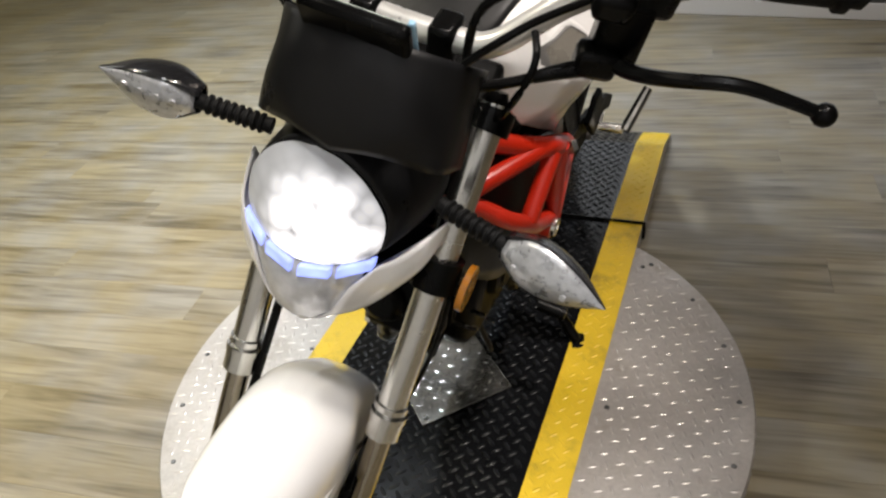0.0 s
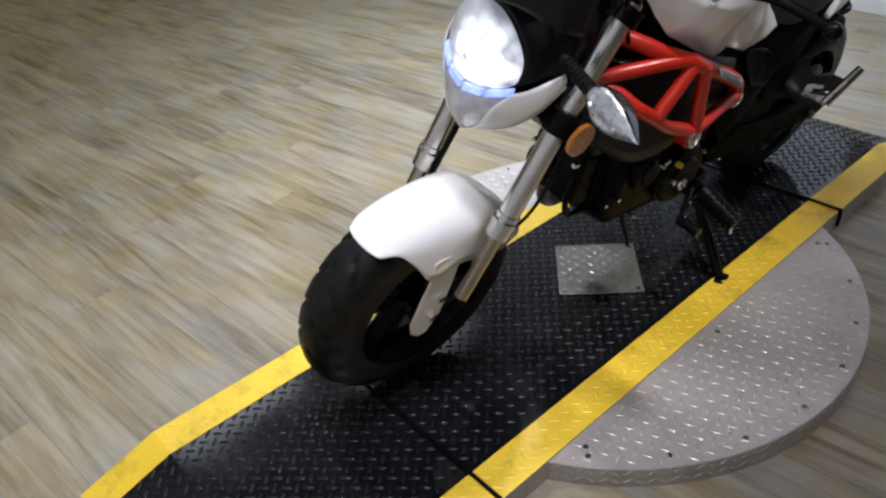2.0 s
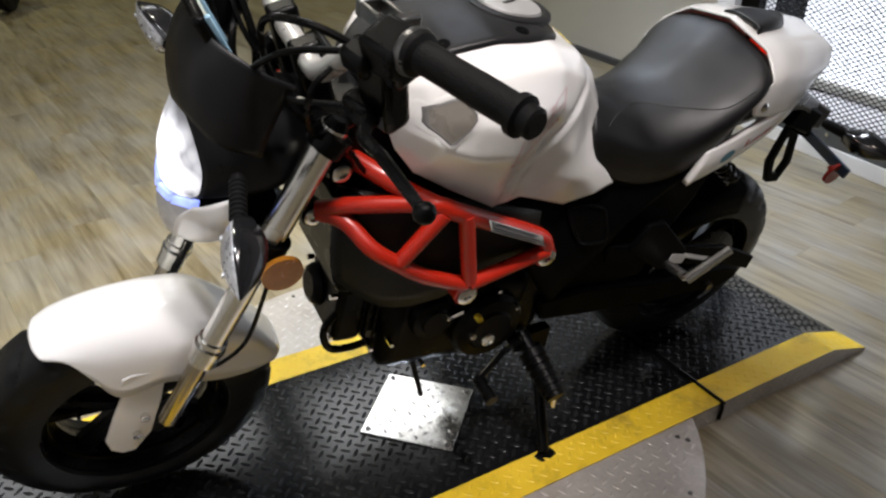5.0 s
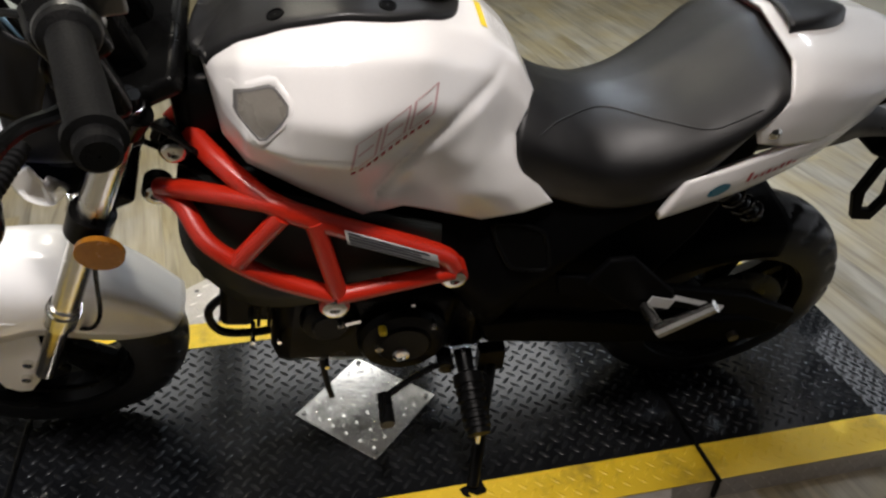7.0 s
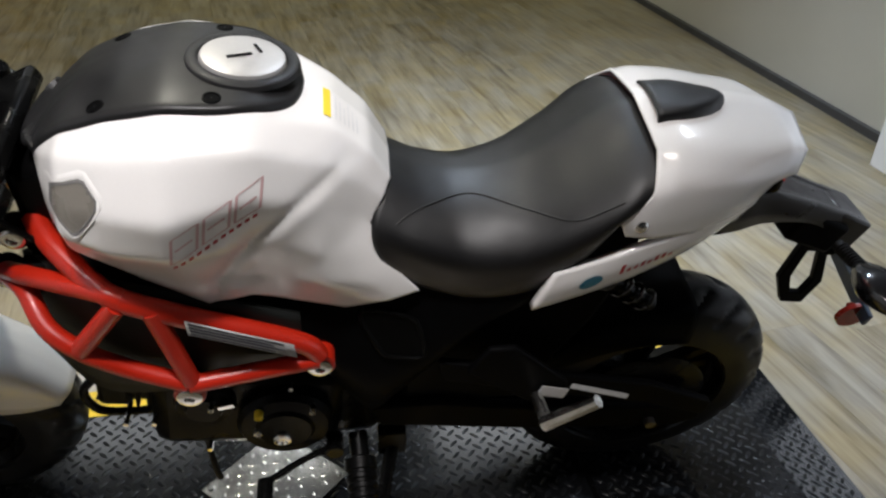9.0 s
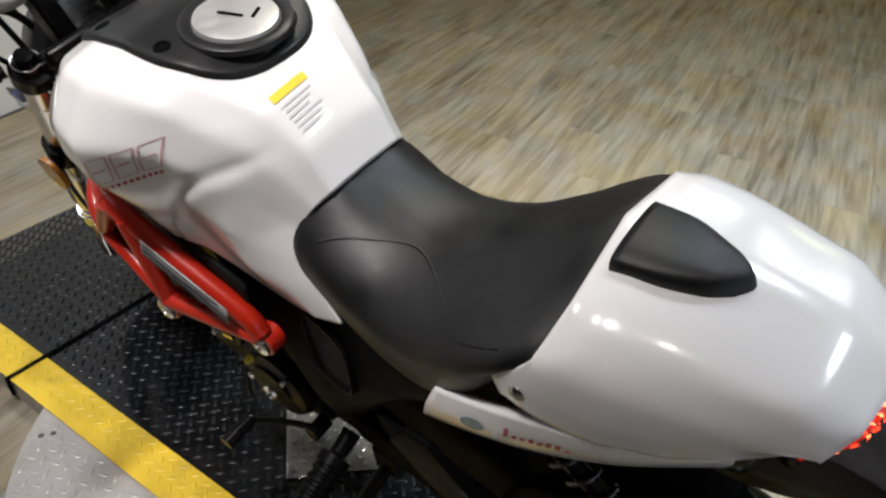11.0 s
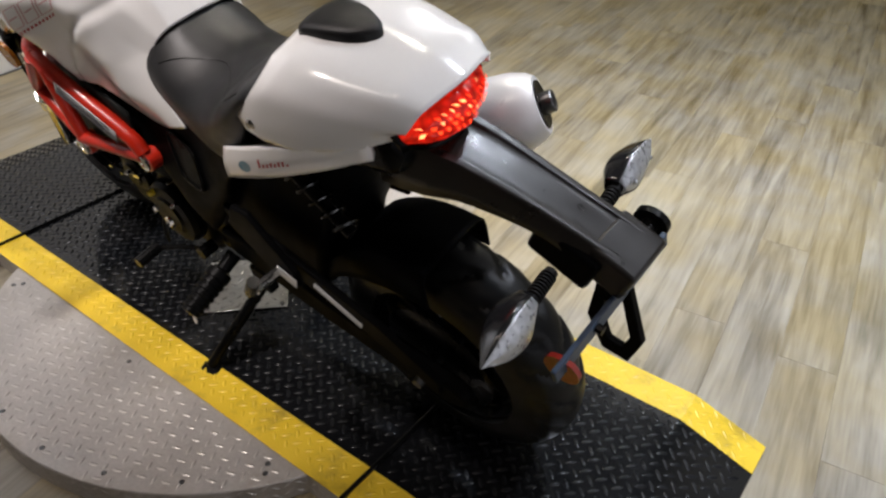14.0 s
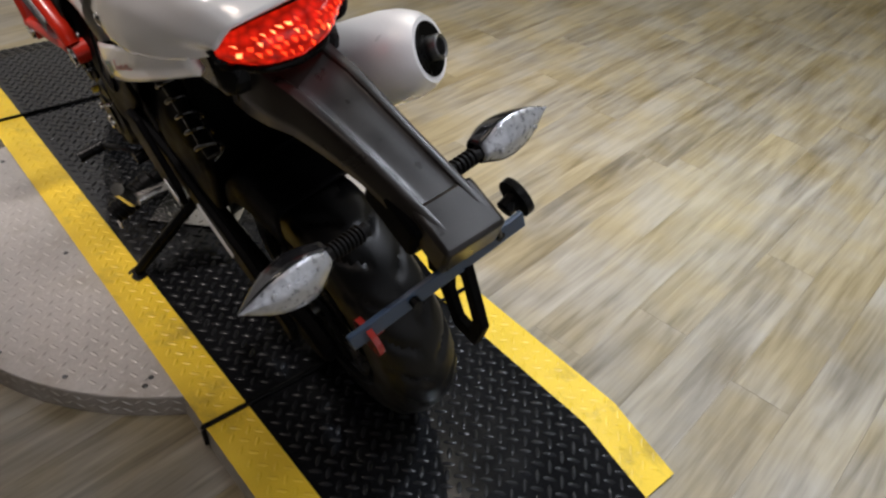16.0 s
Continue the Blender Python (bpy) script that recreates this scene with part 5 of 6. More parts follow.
# red trellis, one side built and mirrored
def trellis(s):
    def P(x, y, z):
        return (x, s * y, z)
    bm = B()
    tube(bm, [P(0.212, 0.06, 0.74), P(0.182, 0.1, 0.729), P(0.143, 0.137, 0.710), P(0.105, 0.163, 0.696), P(0.036, 0.162, 0.658), P(-0.093, 0.148, 0.582), P(-0.12, 0.145, 0.547)], 0.0145, seg=14, n=5)
    rail = bp("trellis_frame", bm, RED, "glossy red trellis frame")
    segs = [
        [P(0.262, 0.072, 0.668), P(0.22, 0.106, 0.688), P(0.127, 0.156, 0.703), P(0.1, 0.165, 0.697)],
        [P(0.262, 0.073, 0.662), P(0.233, 0.104, 0.66), P(0.208, 0.143, 0.634), P(0.172, 0.161, 0.608), P(0.125, 0.164, 0.572), P(0.052, 0.17, 0.538)],
        [P(0.17, 0.163, 0.611), P(0.107, 0.168, 0.69)],
        [P(0.07, 0.169, 0.68), P(0.046, 0.172, 0.545)],
        [P(0.05, 0.174, 0.54), P(-0.119, 0.148, 0.542)],
    ]
    for pts in segs:
        bm = B()
        tube(bm, pts, 0.0128, seg=12, n=4 if len(pts) > 2 else 1)
        bp("frame_tube", bm, RED, "", rail)
    for x, y, z, r in ((0.052, 0.172, 0.522, 0.017), (-0.12, 0.144, 0.530, 0.017), (0.232, 0.075, 0.731, 0.015), (0.269, 0.064, 0.656, 0.015)):
        bm = B()
        rod(bm, P(x, y - 0.02, z), P(x, y + 0.006, z), r + 0.004, seg=20)
        bp("bolt_boss", bm, RED if r > 0.016 else SATIN, "", rail)
        bm = B()
        lathe(bm, [(0.001, 0.006), (0.006, 0.006), (0.007, 0.010), (r - 0.003, 0.010), (r, 0.008), (r, 0.0)], (0, 0, 0), "z", 20)
        bmesh.ops.transform(bm, matrix=Matrix.Translation(P(x, y + 0.004, z)) @ pose(0, 0, 0, -90 * s), verts=bm.verts)
        bp("frame_bolt", bm, STEEL, "large bright frame bolt", rail)
    return rail


left_frame = trellis(1)
trellis(-1)
bm = B()
A_, Bv = Vector((0.033, 0.179, 0.664)), Vector((-0.091, 0.165, 0.590))
d = (Bv - A_).normalized()
lw = Vector((0.15, -0.35, 1)).normalized()
q = [A_ + lw * 0.004, Bv + lw * 0.004, Bv - lw * 0.016, A_ - lw * 0.016]
bm.faces.new([bm.verts.new(p) for p in q])
bp("data_label", bm, FRAME_LABEL, "grey printed data label", left_frame, thick=0.001)

# black shrouds and panels
for s in (1, -1):
    bm = B()
    sheet(bm, [[(0.235, 0.07 * s, 0.70), (0.18, 0.105 * s, 0.70), (0.08, 0.14 * s, 0.69), (-0.10, 0.135 * s, 0.62)],
               [(0.25, 0.09 * s, 0.60), (0.18, 0.135 * s, 0.60), (0.08, 0.145 * s, 0.60), (-0.10, 0.14 * s, 0.56)],
               [(0.245, 0.09 * s, 0.54), (0.18, 0.135 * s, 0.50), (0.08, 0.15 * s, 0.50), (-0.10, 0.13 * s, 0.52)]], 4, 4)
    bp("engine_shroud", bm, SHROUD, "black plastic engine shroud", thick=0.006)
    bm = B()
    sheet(bm, [[(0.03, 0.10 * s, 0.66), (-0.1, 0.095 * s, 0.65), (-0.22, 0.09 * s, 0.66), (-0.34, 0.105 * s, 0.665), (-0.44, 0.135 * s, 0.685)],
               [(-0.05, 0.125 * s, 0.61), (-0.13, 0.112 * s, 0.59), (-0.22, 0.112 * s, 0.585), (-0.32, 0.12 * s, 0.60), (-0.42, 0.138 * s, 0.63)],
               [(-0.11, 0.125 * s, 0.53), (-0.15, 0.13 * s, 0.49), (-0.2, 0.135 * s, 0.46), (-0.27, 0.13 * s, 0.49), (-0.36, 0.125 * s, 0.57)],
               [(-0.12, 0.105 * s, 0.47), (-0.15, 0.11 * s, 0.42), (-0.19, 0.115 * s, 0.37), (-0.23, 0.11 * s, 0.40), (-0.31, 0.11 * s, 0.5)]], 4, 4)
    side_tree = BVHTree.FromBMesh(bm)
    panel = bp("side_cover", bm, BLACK, "black plastic side cover", thick=0.006)
    # rounded air recess with a raised rim
    ring = [(-0.182, 0.597), (-0.215, 0.592), (-0.25, 0.58), (-0.259, 0.566), (-0.268, 0.525), (-0.262, 0.512), (-0.24, 0.513), (-0.215, 0.518), (-0.203, 0.53), (-0.18, 0.58), (-0.182, 0.597)]
    on = []
    for x, z in ring:
        hit = side_tree.ray_cast(Vector((x, 0.4 * s, z)), Vector((0, -s, 0)))[0]
        on.append((x, (hit.y if hit is not None else 0.12 * s) + 0.004 * s, z))
    bm = B()
    tube(bm, on, 0.0035, seg=8, n=3)
    bp("recess_rim", bm, ENGINE, "", panel)
    bm = B()
    bm.faces.new([bm.verts.new(p) for p in on[:-1]])
    bp("recess_floor", bm, ENGINE, "", panel, smooth=False)
bm = B()
box(bm, (0.06, 0, 0.60), (0.36, 0.2, 0.2))
box(bm, (-0.2, 0, 0.60), (0.4, 0.18, 0.12))
box(bm, (-0.52, 0, 0.695), (0.4, 0.17, 0.08), (0, 10, 0))
box(bm, (0.02, 0, 0.75), (0.26, 0.15, 0.22))
box(bm, (0.17, 0, 0.735), (0.12, 0.13, 0.17))
bp("inner_frame", bm, SATIN, "black inner frame", bevel=0.02)

bm = B()
slab(bm, [(-0.24, 0.69), (-0.575, 0.70), (-0.562, 0.60), (-0.53, 0.51), (-0.487, 0.435), (-0.455, 0.33), (-0.24, 0.33)], 0.175, "y", 0.0)
bp("inner_fender", bm, BLACK, "black inner rear mudguard", bevel=0.01)
# engine
bm = B()
box(bm, (0.0, 0, 0.365), (0.3, 0.2, 0.2), (0, -8, 0))
box(bm, (-0.12, 0, 0.36), (0.18, 0.17, 0.22))
engine = bp("engine", bm, ENGINE, "black four-stroke engine", bevel=0.03)
bm = B()
box(bm, (0.125, 0, 0.41), (0.13, 0.12, 0.105), (0, -8, 0))
bp("cylinder", bm, ENGINE, "finned black cylinder", engine, bevel=0.006)
for k in range(6):
    bm = B()
    box(bm, (0.085 + 0.016 * k, 0, 0.405 + 0.0025 * k), (0.006, 0.135, 0.12), (0, -8, 0))
    bp("cooling_fin", bm, ENGINE, "", engine, bevel=0.002)
bm = B()
box(bm, (0.198, 0, 0.42), (0.055, 0.13, 0.125), (0, -8, 0))
rod(bm, (0.21, -0.03, 0.42), (0.242, -0.03, 0.426), 0.042, 0.036, seg=24)
bp("cylinder_head", bm, ENGINE, "", engine, bevel=0.012)
for y, z in ((0.055, 0.465), (0.055, 0.37), (-0.055, 0.465), (-0.055, 0.37)):
    bm = B()
    rod(bm, (0.222, y, z), (0.234, y, z + 0.002), 0.0055, seg=6)
    bp("head_bolt", bm, STEEL, "", engine)
for x, z in ((0.14, 0.37), (0.18, 0.375), (0.1, 0.465), (-0.03, 0.285), (0.07, 0.29), (-0.07, 0.43)):
    bm = B()
    rod(bm, (x, 0.07, z), (x, 0.113, z), 0.0042, seg=6)
    bp("case_bolt", bm, STEEL, "", engine)
for c, r, y in (((-0.055, 0.11, 0.352), 0.074, 1), ((0.06, 0.1, 0.405), 0.046, 1), ((0.02, -0.11, 0.345), 0.08, -1)):
    bm = B()
    lathe(bm, [(0.001, 0.022), (r * 0.55, 0.022), (r * 0.62, 0.017), (r * 0.9, 0.014), (r, 0.004), (r, -0.03)], (0, 0, 0), "z", 32)
    bmesh.ops.transform(bm, matrix=Matrix.Translation(c) @ pose(0, 0, 0, -90 * y), verts=bm.verts)
    bp("engine_cover", bm, ENGINE, "round black engine cover", engine)
for x, z, r, m, text in ((-0.049, 0.334, 0.015, STEEL, "bright alloy plug"), (-0.02, 0.398, 0.0065, TAGYELLOW, "yellow oil filler cap"),
                         (-0.014, 0.356, 0.007, STEEL, ""), (-0.1, 0.40, 0.005, STEEL, ""), (0.045, 0.425, 0.005, STEEL, "")):
    bm = B()
    lathe(bm, [(0.001, 0.014), (r * 0.5, 0.014), (r * 0.6, 0.017), (r * 0.9, 0.016), (r, 0.012), (r, 0.0)], (0, 0, 0), "z", 18)
    bmesh.ops.transform(bm, matrix=Matrix.Translation((x, 0.121, z)) @ pose(0, 0, 0, -90), verts=bm.verts)
    bp("engine_plug", bm, m, text, engine)
bm = B()
box(bm, (0.025, 0.118, 0.42), (0.024, 0.02, 0.007), (0, 12, 0))
bp("cable_tab", bm, STEEL, "bright clutch cable tab", engine)
bm = B()
tube(bm, [(0.21, 0.05, 0.43), (0.245, 0.06, 0.40), (0.235, 0.06, 0.35), (0.19, 0.05, 0.325), (0.14, 0.05, 0.33)], 0.007, seg=10)
bp("oil_hose", bm, SATIN, "black oil hose", engine)
bm = B()
tube(bm, [(0.08, 0.07, 0.34), (0.077, 0.09, 0.27), (0.07, 0.108, 0.225), (0.066, 0.112, 0.205)], 0.0055, seg=8)
bp("breather_hose", bm, RUBBER, "black rubber breather hose", engine)
bm = B()
tube(bm, [(-0.13, 0.12, 0.285), (-0.085, 0.14, 0.288), (-0.035, 0.163, 0.278), (-0.018, 0.172, 0.276)], 0.006, seg=8)
rod(bm, (-0.018, 0.168, 0.276), (-0.018, 0.222, 0.272), 0.0125, seg=16)
rod(bm, (-0.128, 0.10, 0.284), (-0.128, 0.135, 0.284), 0.014, seg=14)
bp("shift_pedal", bm, SATIN, "black shift pedal", engine)

# pegs, stand, swingarm
for s in (1, -1):
    bm = B()
    prof = [(0.001, 0), (0.017, 0), (0.015, 0.04), (0.0265, 0.045)]
    for k in range(6):
        prof += [(0.027 - 0.0008 * k, 0.056 + 0.015 * k), (0.027 - 0.0008 * k, 0.063 + 0.015 * k), (0.024 - 0.0008 * k, 0.065 + 0.015 * k), (0.024 - 0.0008 * k, 0.069 + 0.015 * k)]
    lathe(bm, prof + [(0.02, 0.149), (0.001, 0.151)], (0, 0, 0), "z", 20)
    bmesh.ops.transform(bm, matrix=Matrix.Translation((-0.166, 0.085 * s, 0.262)) @ Vector((-0.04, s, -0.33)).to_track_quat("Z", "Y").to_matrix().to_4x4(), verts=bm.verts)
    peg = bp("foot_peg", bm, ENGINE, "black ribbed foot peg")
    bm = B()
    rod(bm, (-0.173, 0.219 * s, 0.205), (-0.173, 0.223 * s, 0.184), 0.006, 0.004, seg=10)
    bp("peg_feeler", bm, STEEL, "bright peg feeler", peg)
    bm = B()
    slab(bm, [(-0.36, 0.53), (-0.40, 0.53), (-0.49, 0.44), (-0.49, 0.405), (-0.43, 0.40), (-0.33, 0.48)], 0.012, "y", s * 0.14)
    br = bp("peg_bracket", bm, BLACK, "black pillion peg bracket", bevel=0.004)
    bm = B()
    rod(bm, (-0.44, 0.15 * s, 0.42), (-0.445, 0.2 * s, 0.425), 0.01)
    rod(bm, (-0.44, 0.205 * s, 0.425), (-0.503, 0.225 * s, 0.5), 0.012, 0.01, seg=10)
    bp("pillion_peg", bm, STEEL, "folded silver pillion peg", br)
bm = B()
rod(bm, (-0.225, 0.075, 0.2), (-0.172, 0.24, 0.055), 0.013, 0.011)
box(bm, (-0.174, 0.245, 0.047), (0.045, 0.03, 0.012), (0, 0, 20))
box(bm, (-0.225, 0.07, 0.215), (0.05, 0.025, 0.06))
bp("side_stand", bm, SATIN, "black side stand", bevel=0.003)
for s in (1, -1):
    bm = B()
    slab(bm, [(-0.18, 0.36), (-0.20, 0.30), (-0.45, 0.25), (-0.74, 0.215), (-0.785, 0.235), (-0.785, 0.265), (-0.74, 0.285), (-0.5, 0.31), (-0.3, 0.36)], 0.03, "y", s * 0.098)
    rp("swingarm", bm, BLACK, "black box-section swingarm", bevel=0.008)
bm = B()
box(bm, (-0.25, 0, 0.33), (0.1, 0.2, 0.06))
rp("swingarm_pivot", bm, SATIN, "", bevel=0.01)
bm = B()
rod(bm, (RA[0], -0.125, RA[2]), (RA[0], 0.125, RA[2]), 0.01)
rp("axle", bm, DARKSTEEL)
S0, S1 = Vector((-0.485, 0.098, 0.65)), Vector((-0.61, 0.098, 0.555))
bm = B()
rod(bm, S0, S1, 0.011)
shock = bp("shock_absorber", bm, SATIN, "black rear shock with a coil spring")
bm = B()
u = (S1 - S0).normalized()
v, w = u.cross(Vector((0, 1, 0))).normalized(), Vector((0, 1, 0))
tube(bm, [S0.lerp(S1, k / 72) + 0.017 * (math.cos(k * math.pi / 6) * v + math.sin(k * math.pi / 6) * w) for k in range(73)], 0.0032, seg=7, n=1)
bp("coil_spring", bm, SPRING, "glossy dark steel coil spring", shock)
# hugger over the rear tyre
bm = B()
rows = []
for w in (0.0, 0.05, 0.078, 0.082):
    rows.append([(RA[0] + r * math.cos(math.radians(a)), w, RA[2] + (r - (0.075 if w > 0.08 else 0.012 if w > 0.07 else 0)) * math.sin(math.radians(a)))
                 for a, r in ((97, 0.259), (84, 0.26), (68, 0.261), (50, 0.262), (32, 0.262), (12, 0.262))])
sheet(bm, rows, 5, 3, mirror=True)
rp("rear_hugger", bm, BLACK, "black rear tyre hugger", thick=0.004)
# chain and guard
bm = B()
slab(bm, [(-0.29, 0.485), (-0.30, 0.44), (-0.65, 0.335), (-0.76, 0.29), (-0.765, 0.325), (-0.65, 0.385)], 0.014, "y", 0.118)
bp("chain_guard", bm, BLACK, "black chain guard", bevel=0.003)


# ---- markings ----
def decal(name, polys, to3d, way, tree, material, parent, label="", lift=0.0008, fine=0):
    """Thin printed shapes laid on a surface: outlines in a plane, thrown along a direction."""
    bm = B()
    way = Vector(way).normalized()
    missed = []

    def on_skin(u, v):
        q = Vector(to3d(u, v))
        hit = tree.ray_cast(q - way * 0.15, way)
        missed.append(hit[0] is None)
        return bm.verts.new((hit[0] if hit[0] is not None else q) - way * lift)

    for poly in polys:
        if not fine:
            bm.faces.new([on_skin(u, v) for u, v in poly])
            continue
        edge = [(a[0] + (c[0] - a[0]) * k / fine, a[1] + (c[1] - a[1]) * k / fine) for a, c in zip(poly, poly[1:] + poly[:1]) for k in range(fine)]
        mu, mv = sum(u for u, _ in edge) / len(edge), sum(v for _, v in edge) / len(edge)
        rings = [[on_skin(mu + (u - mu) * k / fine, mv + (v - mv) * k / fine) for u, v in edge] for k in range(1, fine + 1)]
        mid, n = on_skin(mu, mv), len(edge)
        for k in range(n):
            bm.faces.new((mid, rings[0][k], rings[0][(k + 1) % n]))
            for r0, r1 in zip(rings, rings[1:]):
                bm.faces.new((r0[k], r1[k], r1[(k + 1) % n], r0[(k + 1) % n]))
    if any(missed):
        bm.free()
        return None
    return bp(name, bm, material, label, parent, smooth=bool(fine))


def bilinear(tl, tr, bl, br):
    tl, tr, bl, br = map(Vector, (tl, tr, bl, br))
    return lambda u, v: (bl.lerp(br, u)).lerp(tl.lerp(tr, u), v)


def stroke(pts, w):
    """Thin quads along a broken line."""
    out = []
    for (x0, y0), (x1, y1) in zip(pts, pts[1:]):
        L = math.hypot(x1 - x0, y1 - y0)
        nx, ny = -(y1 - y0) / L * w, (x1 - x0) / L * w
        n = max(1, int(L / 0.06))
        for k in range(n):
            a, c = k / n, (k + 1) / n
            xa, ya, xb, yb = x0 + (x1 - x0) * a, y0 + (y1 - y0) * a, x0 + (x1 - x0) * c, y0 + (y1 - y0) * c
            out.append([(xa - nx, ya - ny), (xb - nx, yb - ny), (xb + nx, yb + ny), (xa + nx, ya + ny)])
    return out


tank_skin = tank_tree
seat_bm = B()
seat_skin = BVHTree.FromBMesh(sheet(seat_bm, SEATROWS, 6, 5, mirror=True))
seat_bm.free()
seam = [seat_skin.ray_cast(Vector((p.x, p.y, 0.95)), Vector((0, 0, -1)))[0] for p in
        spline([(-0.229, 0.1, 0), (-0.274, 0.071, 0), (-0.333, 0.045, 0), (-0.398, 0.088, 0), (-0.444, 0.131, 0), (-0.474, 0.14, 0), (-0.505, 0.142, 0)], 6)]
bm = B()
tube(bm, [p + Vector((0, 0, 0.0003)) for p in seam if p is not None], 0.0013, seg=8, n=1)
bp("seat_seam", bm, SEAT, "black piped seam", seat)
SIDE = (0.05, -1, -0.1)
logo = bilinear((0.024, 0.217, 0.814), (-0.079, 0.167, 0.856), (0.025, 0.22, 0.764), (-0.079, 0.18, 0.812))
for k in range(3):
    u0, u1 = 0.02 + 0.335 * k, 0.29 + 0.335 * k
    decal("tank_emblem", stroke([(u0, 0.28), (u1, 0.28), (u1 + 0.06, 0.98), (u0 + 0.06, 0.98), (u0, 0.28)], 0.015), logo, SIDE, tank_skin, INKPINK, tank, "pinkish outlined block")
    decal("emblem_bar", stroke([(u0 + 0.07, 0.62), (u1 - 0.02, 0.64)], 0.03), logo, SIDE, tank_skin, INKPINK, tank)
for k in range(11):
    decal("emblem_mark", [[(0.02 + 0.085 * k, 0.06), (0.07 + 0.085 * k, 0.06), (0.075 + 0.085 * k, 0.16), (0.025 + 0.085 * k, 0.16)]], logo, SIDE, tank_skin, INKRED, tank)
win = bilinear((0.160, 0.1, 0.848), (0.079, 0.162, 0.878), (0.160, 0.142, 0.8), (0.079, 0.184, 0.806))
CORNERS = [(0.14, 0.93), (0.68, 0.96), (0.863, 0.646), (0.44, 0.10), (0.113, 0.533)]
WINDOW = [(a[0] + (c[0] - a[0]) * k, a[1] + (c[1] - a[1]) * k) for a, c in zip(CORNERS, CORNERS[1:] + CORNERS[:1]) for k in (0.12, 0.88)]


def window_frame(bm, steps, n=3):
    """Rings round the side window, each at its own size and height over the tank's skin."""
    way = Vector((0.3, -1, -0.1)).normalized()
    edge = [(a[0] + (c[0] - a[0]) * k / n, a[1] + (c[1] - a[1]) * k / n) for a, c in zip(WINDOW, WINDOW[1:] + WINDOW[:1]) for k in range(n)]
    rings = []
    for size, lift in steps:
        ring = []
        for u, v in edge:
            q = Vector(win(0.5 + (u - 0.5) * size, 0.58 + (v - 0.58) * size))
            hit = tank_skin.ray_cast(q - way * 0.15, way)[0]
            ring.append(bm.verts.new((hit if hit is not None else tank_skin.find_nearest(q)[0]) - way * lift))
        rings.append(ring)
    for a, c in zip(rings, rings[1:]):
        for k in range(len(edge)):
            bm.faces.new((a[k], a[(k + 1) % len(edge)], c[(k + 1) % len(edge)], c[k]))
    return bm, rings


bm, _ = window_frame(B(), ((1.34, 0.0), (1.26, 0.0018), (1.12, 0.002), (1.06, 0.0012), (1.02, 0.0003)))
bp("window_bezel", bm, WHITE, "raised white window bezel", tank, angle=50)
bm, _ = window_frame(B(), ((1.06, 0.001), (1.03, 0.0032), (0.96, 0.0032), (0.93, 0.001)))
bp("tank_window_rim", bm, RIMGREY, "grey window rim", tank, angle=60)
decal("tank_window", [[(0.5 + (u - 0.5) * 0.97, 0.58 + (v - 0.58) * 0.97) for u, v in WINDOW]], win, (0.3, -1, -0.1), tank_skin, SMOKE, tank, "smoked side window", 0.002, 5)
tag = bilinear((-0.147, 0.05, 0.95), (-0.147, -0.003, 0.95), (-0.196, 0.05, 0.95), (-0.196, -0.003, 0.95))
decal("warning_tag", [[(0, 0.82), (1, 0.82), (1, 1), (0, 1)]], tag, (0, 0, -1), tank_skin, TAGYELLOW, tank, "yellow warning tag", 0.0012, 5)
for line in [[(0.05 + 0.02 * (k % 2), 0.68 - 0.1 * k), (0.9 - 0.13 * (k % 3), 0.68 - 0.1 * k), (0.9 - 0.13 * (k % 3), 0.72 - 0.1 * k), (0.05 + 0.02 * (k % 2), 0.72 - 0.1 * k)]
             for k in range(6)]:
    decal("tag_line", [line], tag, (0, 0, -1), tank_skin, PRINT, tank, "", 0.0012, 3)
# glowing cells of the tail light, slanted strips on its lens
bm = B()
lamp_skin = BVHTree.FromBMesh(skew(sheet(bm, LAMP, 5, 4, mirror=True)))
bm.free()
dice = random.Random(5)
for j, (v0, v1, most) in enumerate(((0.014, 0.022, 0.07), (0.005, 0.0125, 0.074), (-0.005, 0.0035, 0.07), (-0.015, -0.0065, 0.056))):
    n = 15 - 2 * (j == 3)
    for k in range(n):
        y = -most + 2 * most * (k + 0.5 * (j % 2)) / (n - 1)
        if dice.random() < 0.16 or abs(y) > most:
            continue
        w, sl, up = 0.0016 + 0.0022 * dice.random(), 0.002 + 0.004 * dice.random(), 0.003 * (dice.random() - 0.5)
        mid = (v0 + v1) / 2 + up
        decal("lamp_cell", [[(y - w * 0.4, v0 + up), (y + w, mid - 0.001), (y + w * 0.4 + sl, v1 + up), (y - w + sl * 0.5, mid + 0.001)]],
              lambda u, v: Vector((-0.78 + 0.5 * v, u, 0.77 + 0.8 * v)), (0.8, 0, -0.5), lamp_skin, (TAILGLOW, TAILCORE)[dice.random() < 0.4], tail, "", 0.004, 3)
bm = B()
tube(bm, [(x - 0.003, y, z - 0.001) for x, y, z in ((-0.733, 0.09, 0.776), (-0.738, 0.081, 0.752), (-0.718, 0.062, 0.737), (-0.745, 0.04, 0.734), (-0.754, 0.0, 0.732),
     (-0.745, -0.04, 0.734), (-0.712, -0.062, 0.737), (-0.728, -0.081, 0.752), (-0.722, -0.09, 0.776))], 0.006, seg=10, n=5)
bp("lamp_bezel", bm, SATIN, "black lamp bezel", tail)
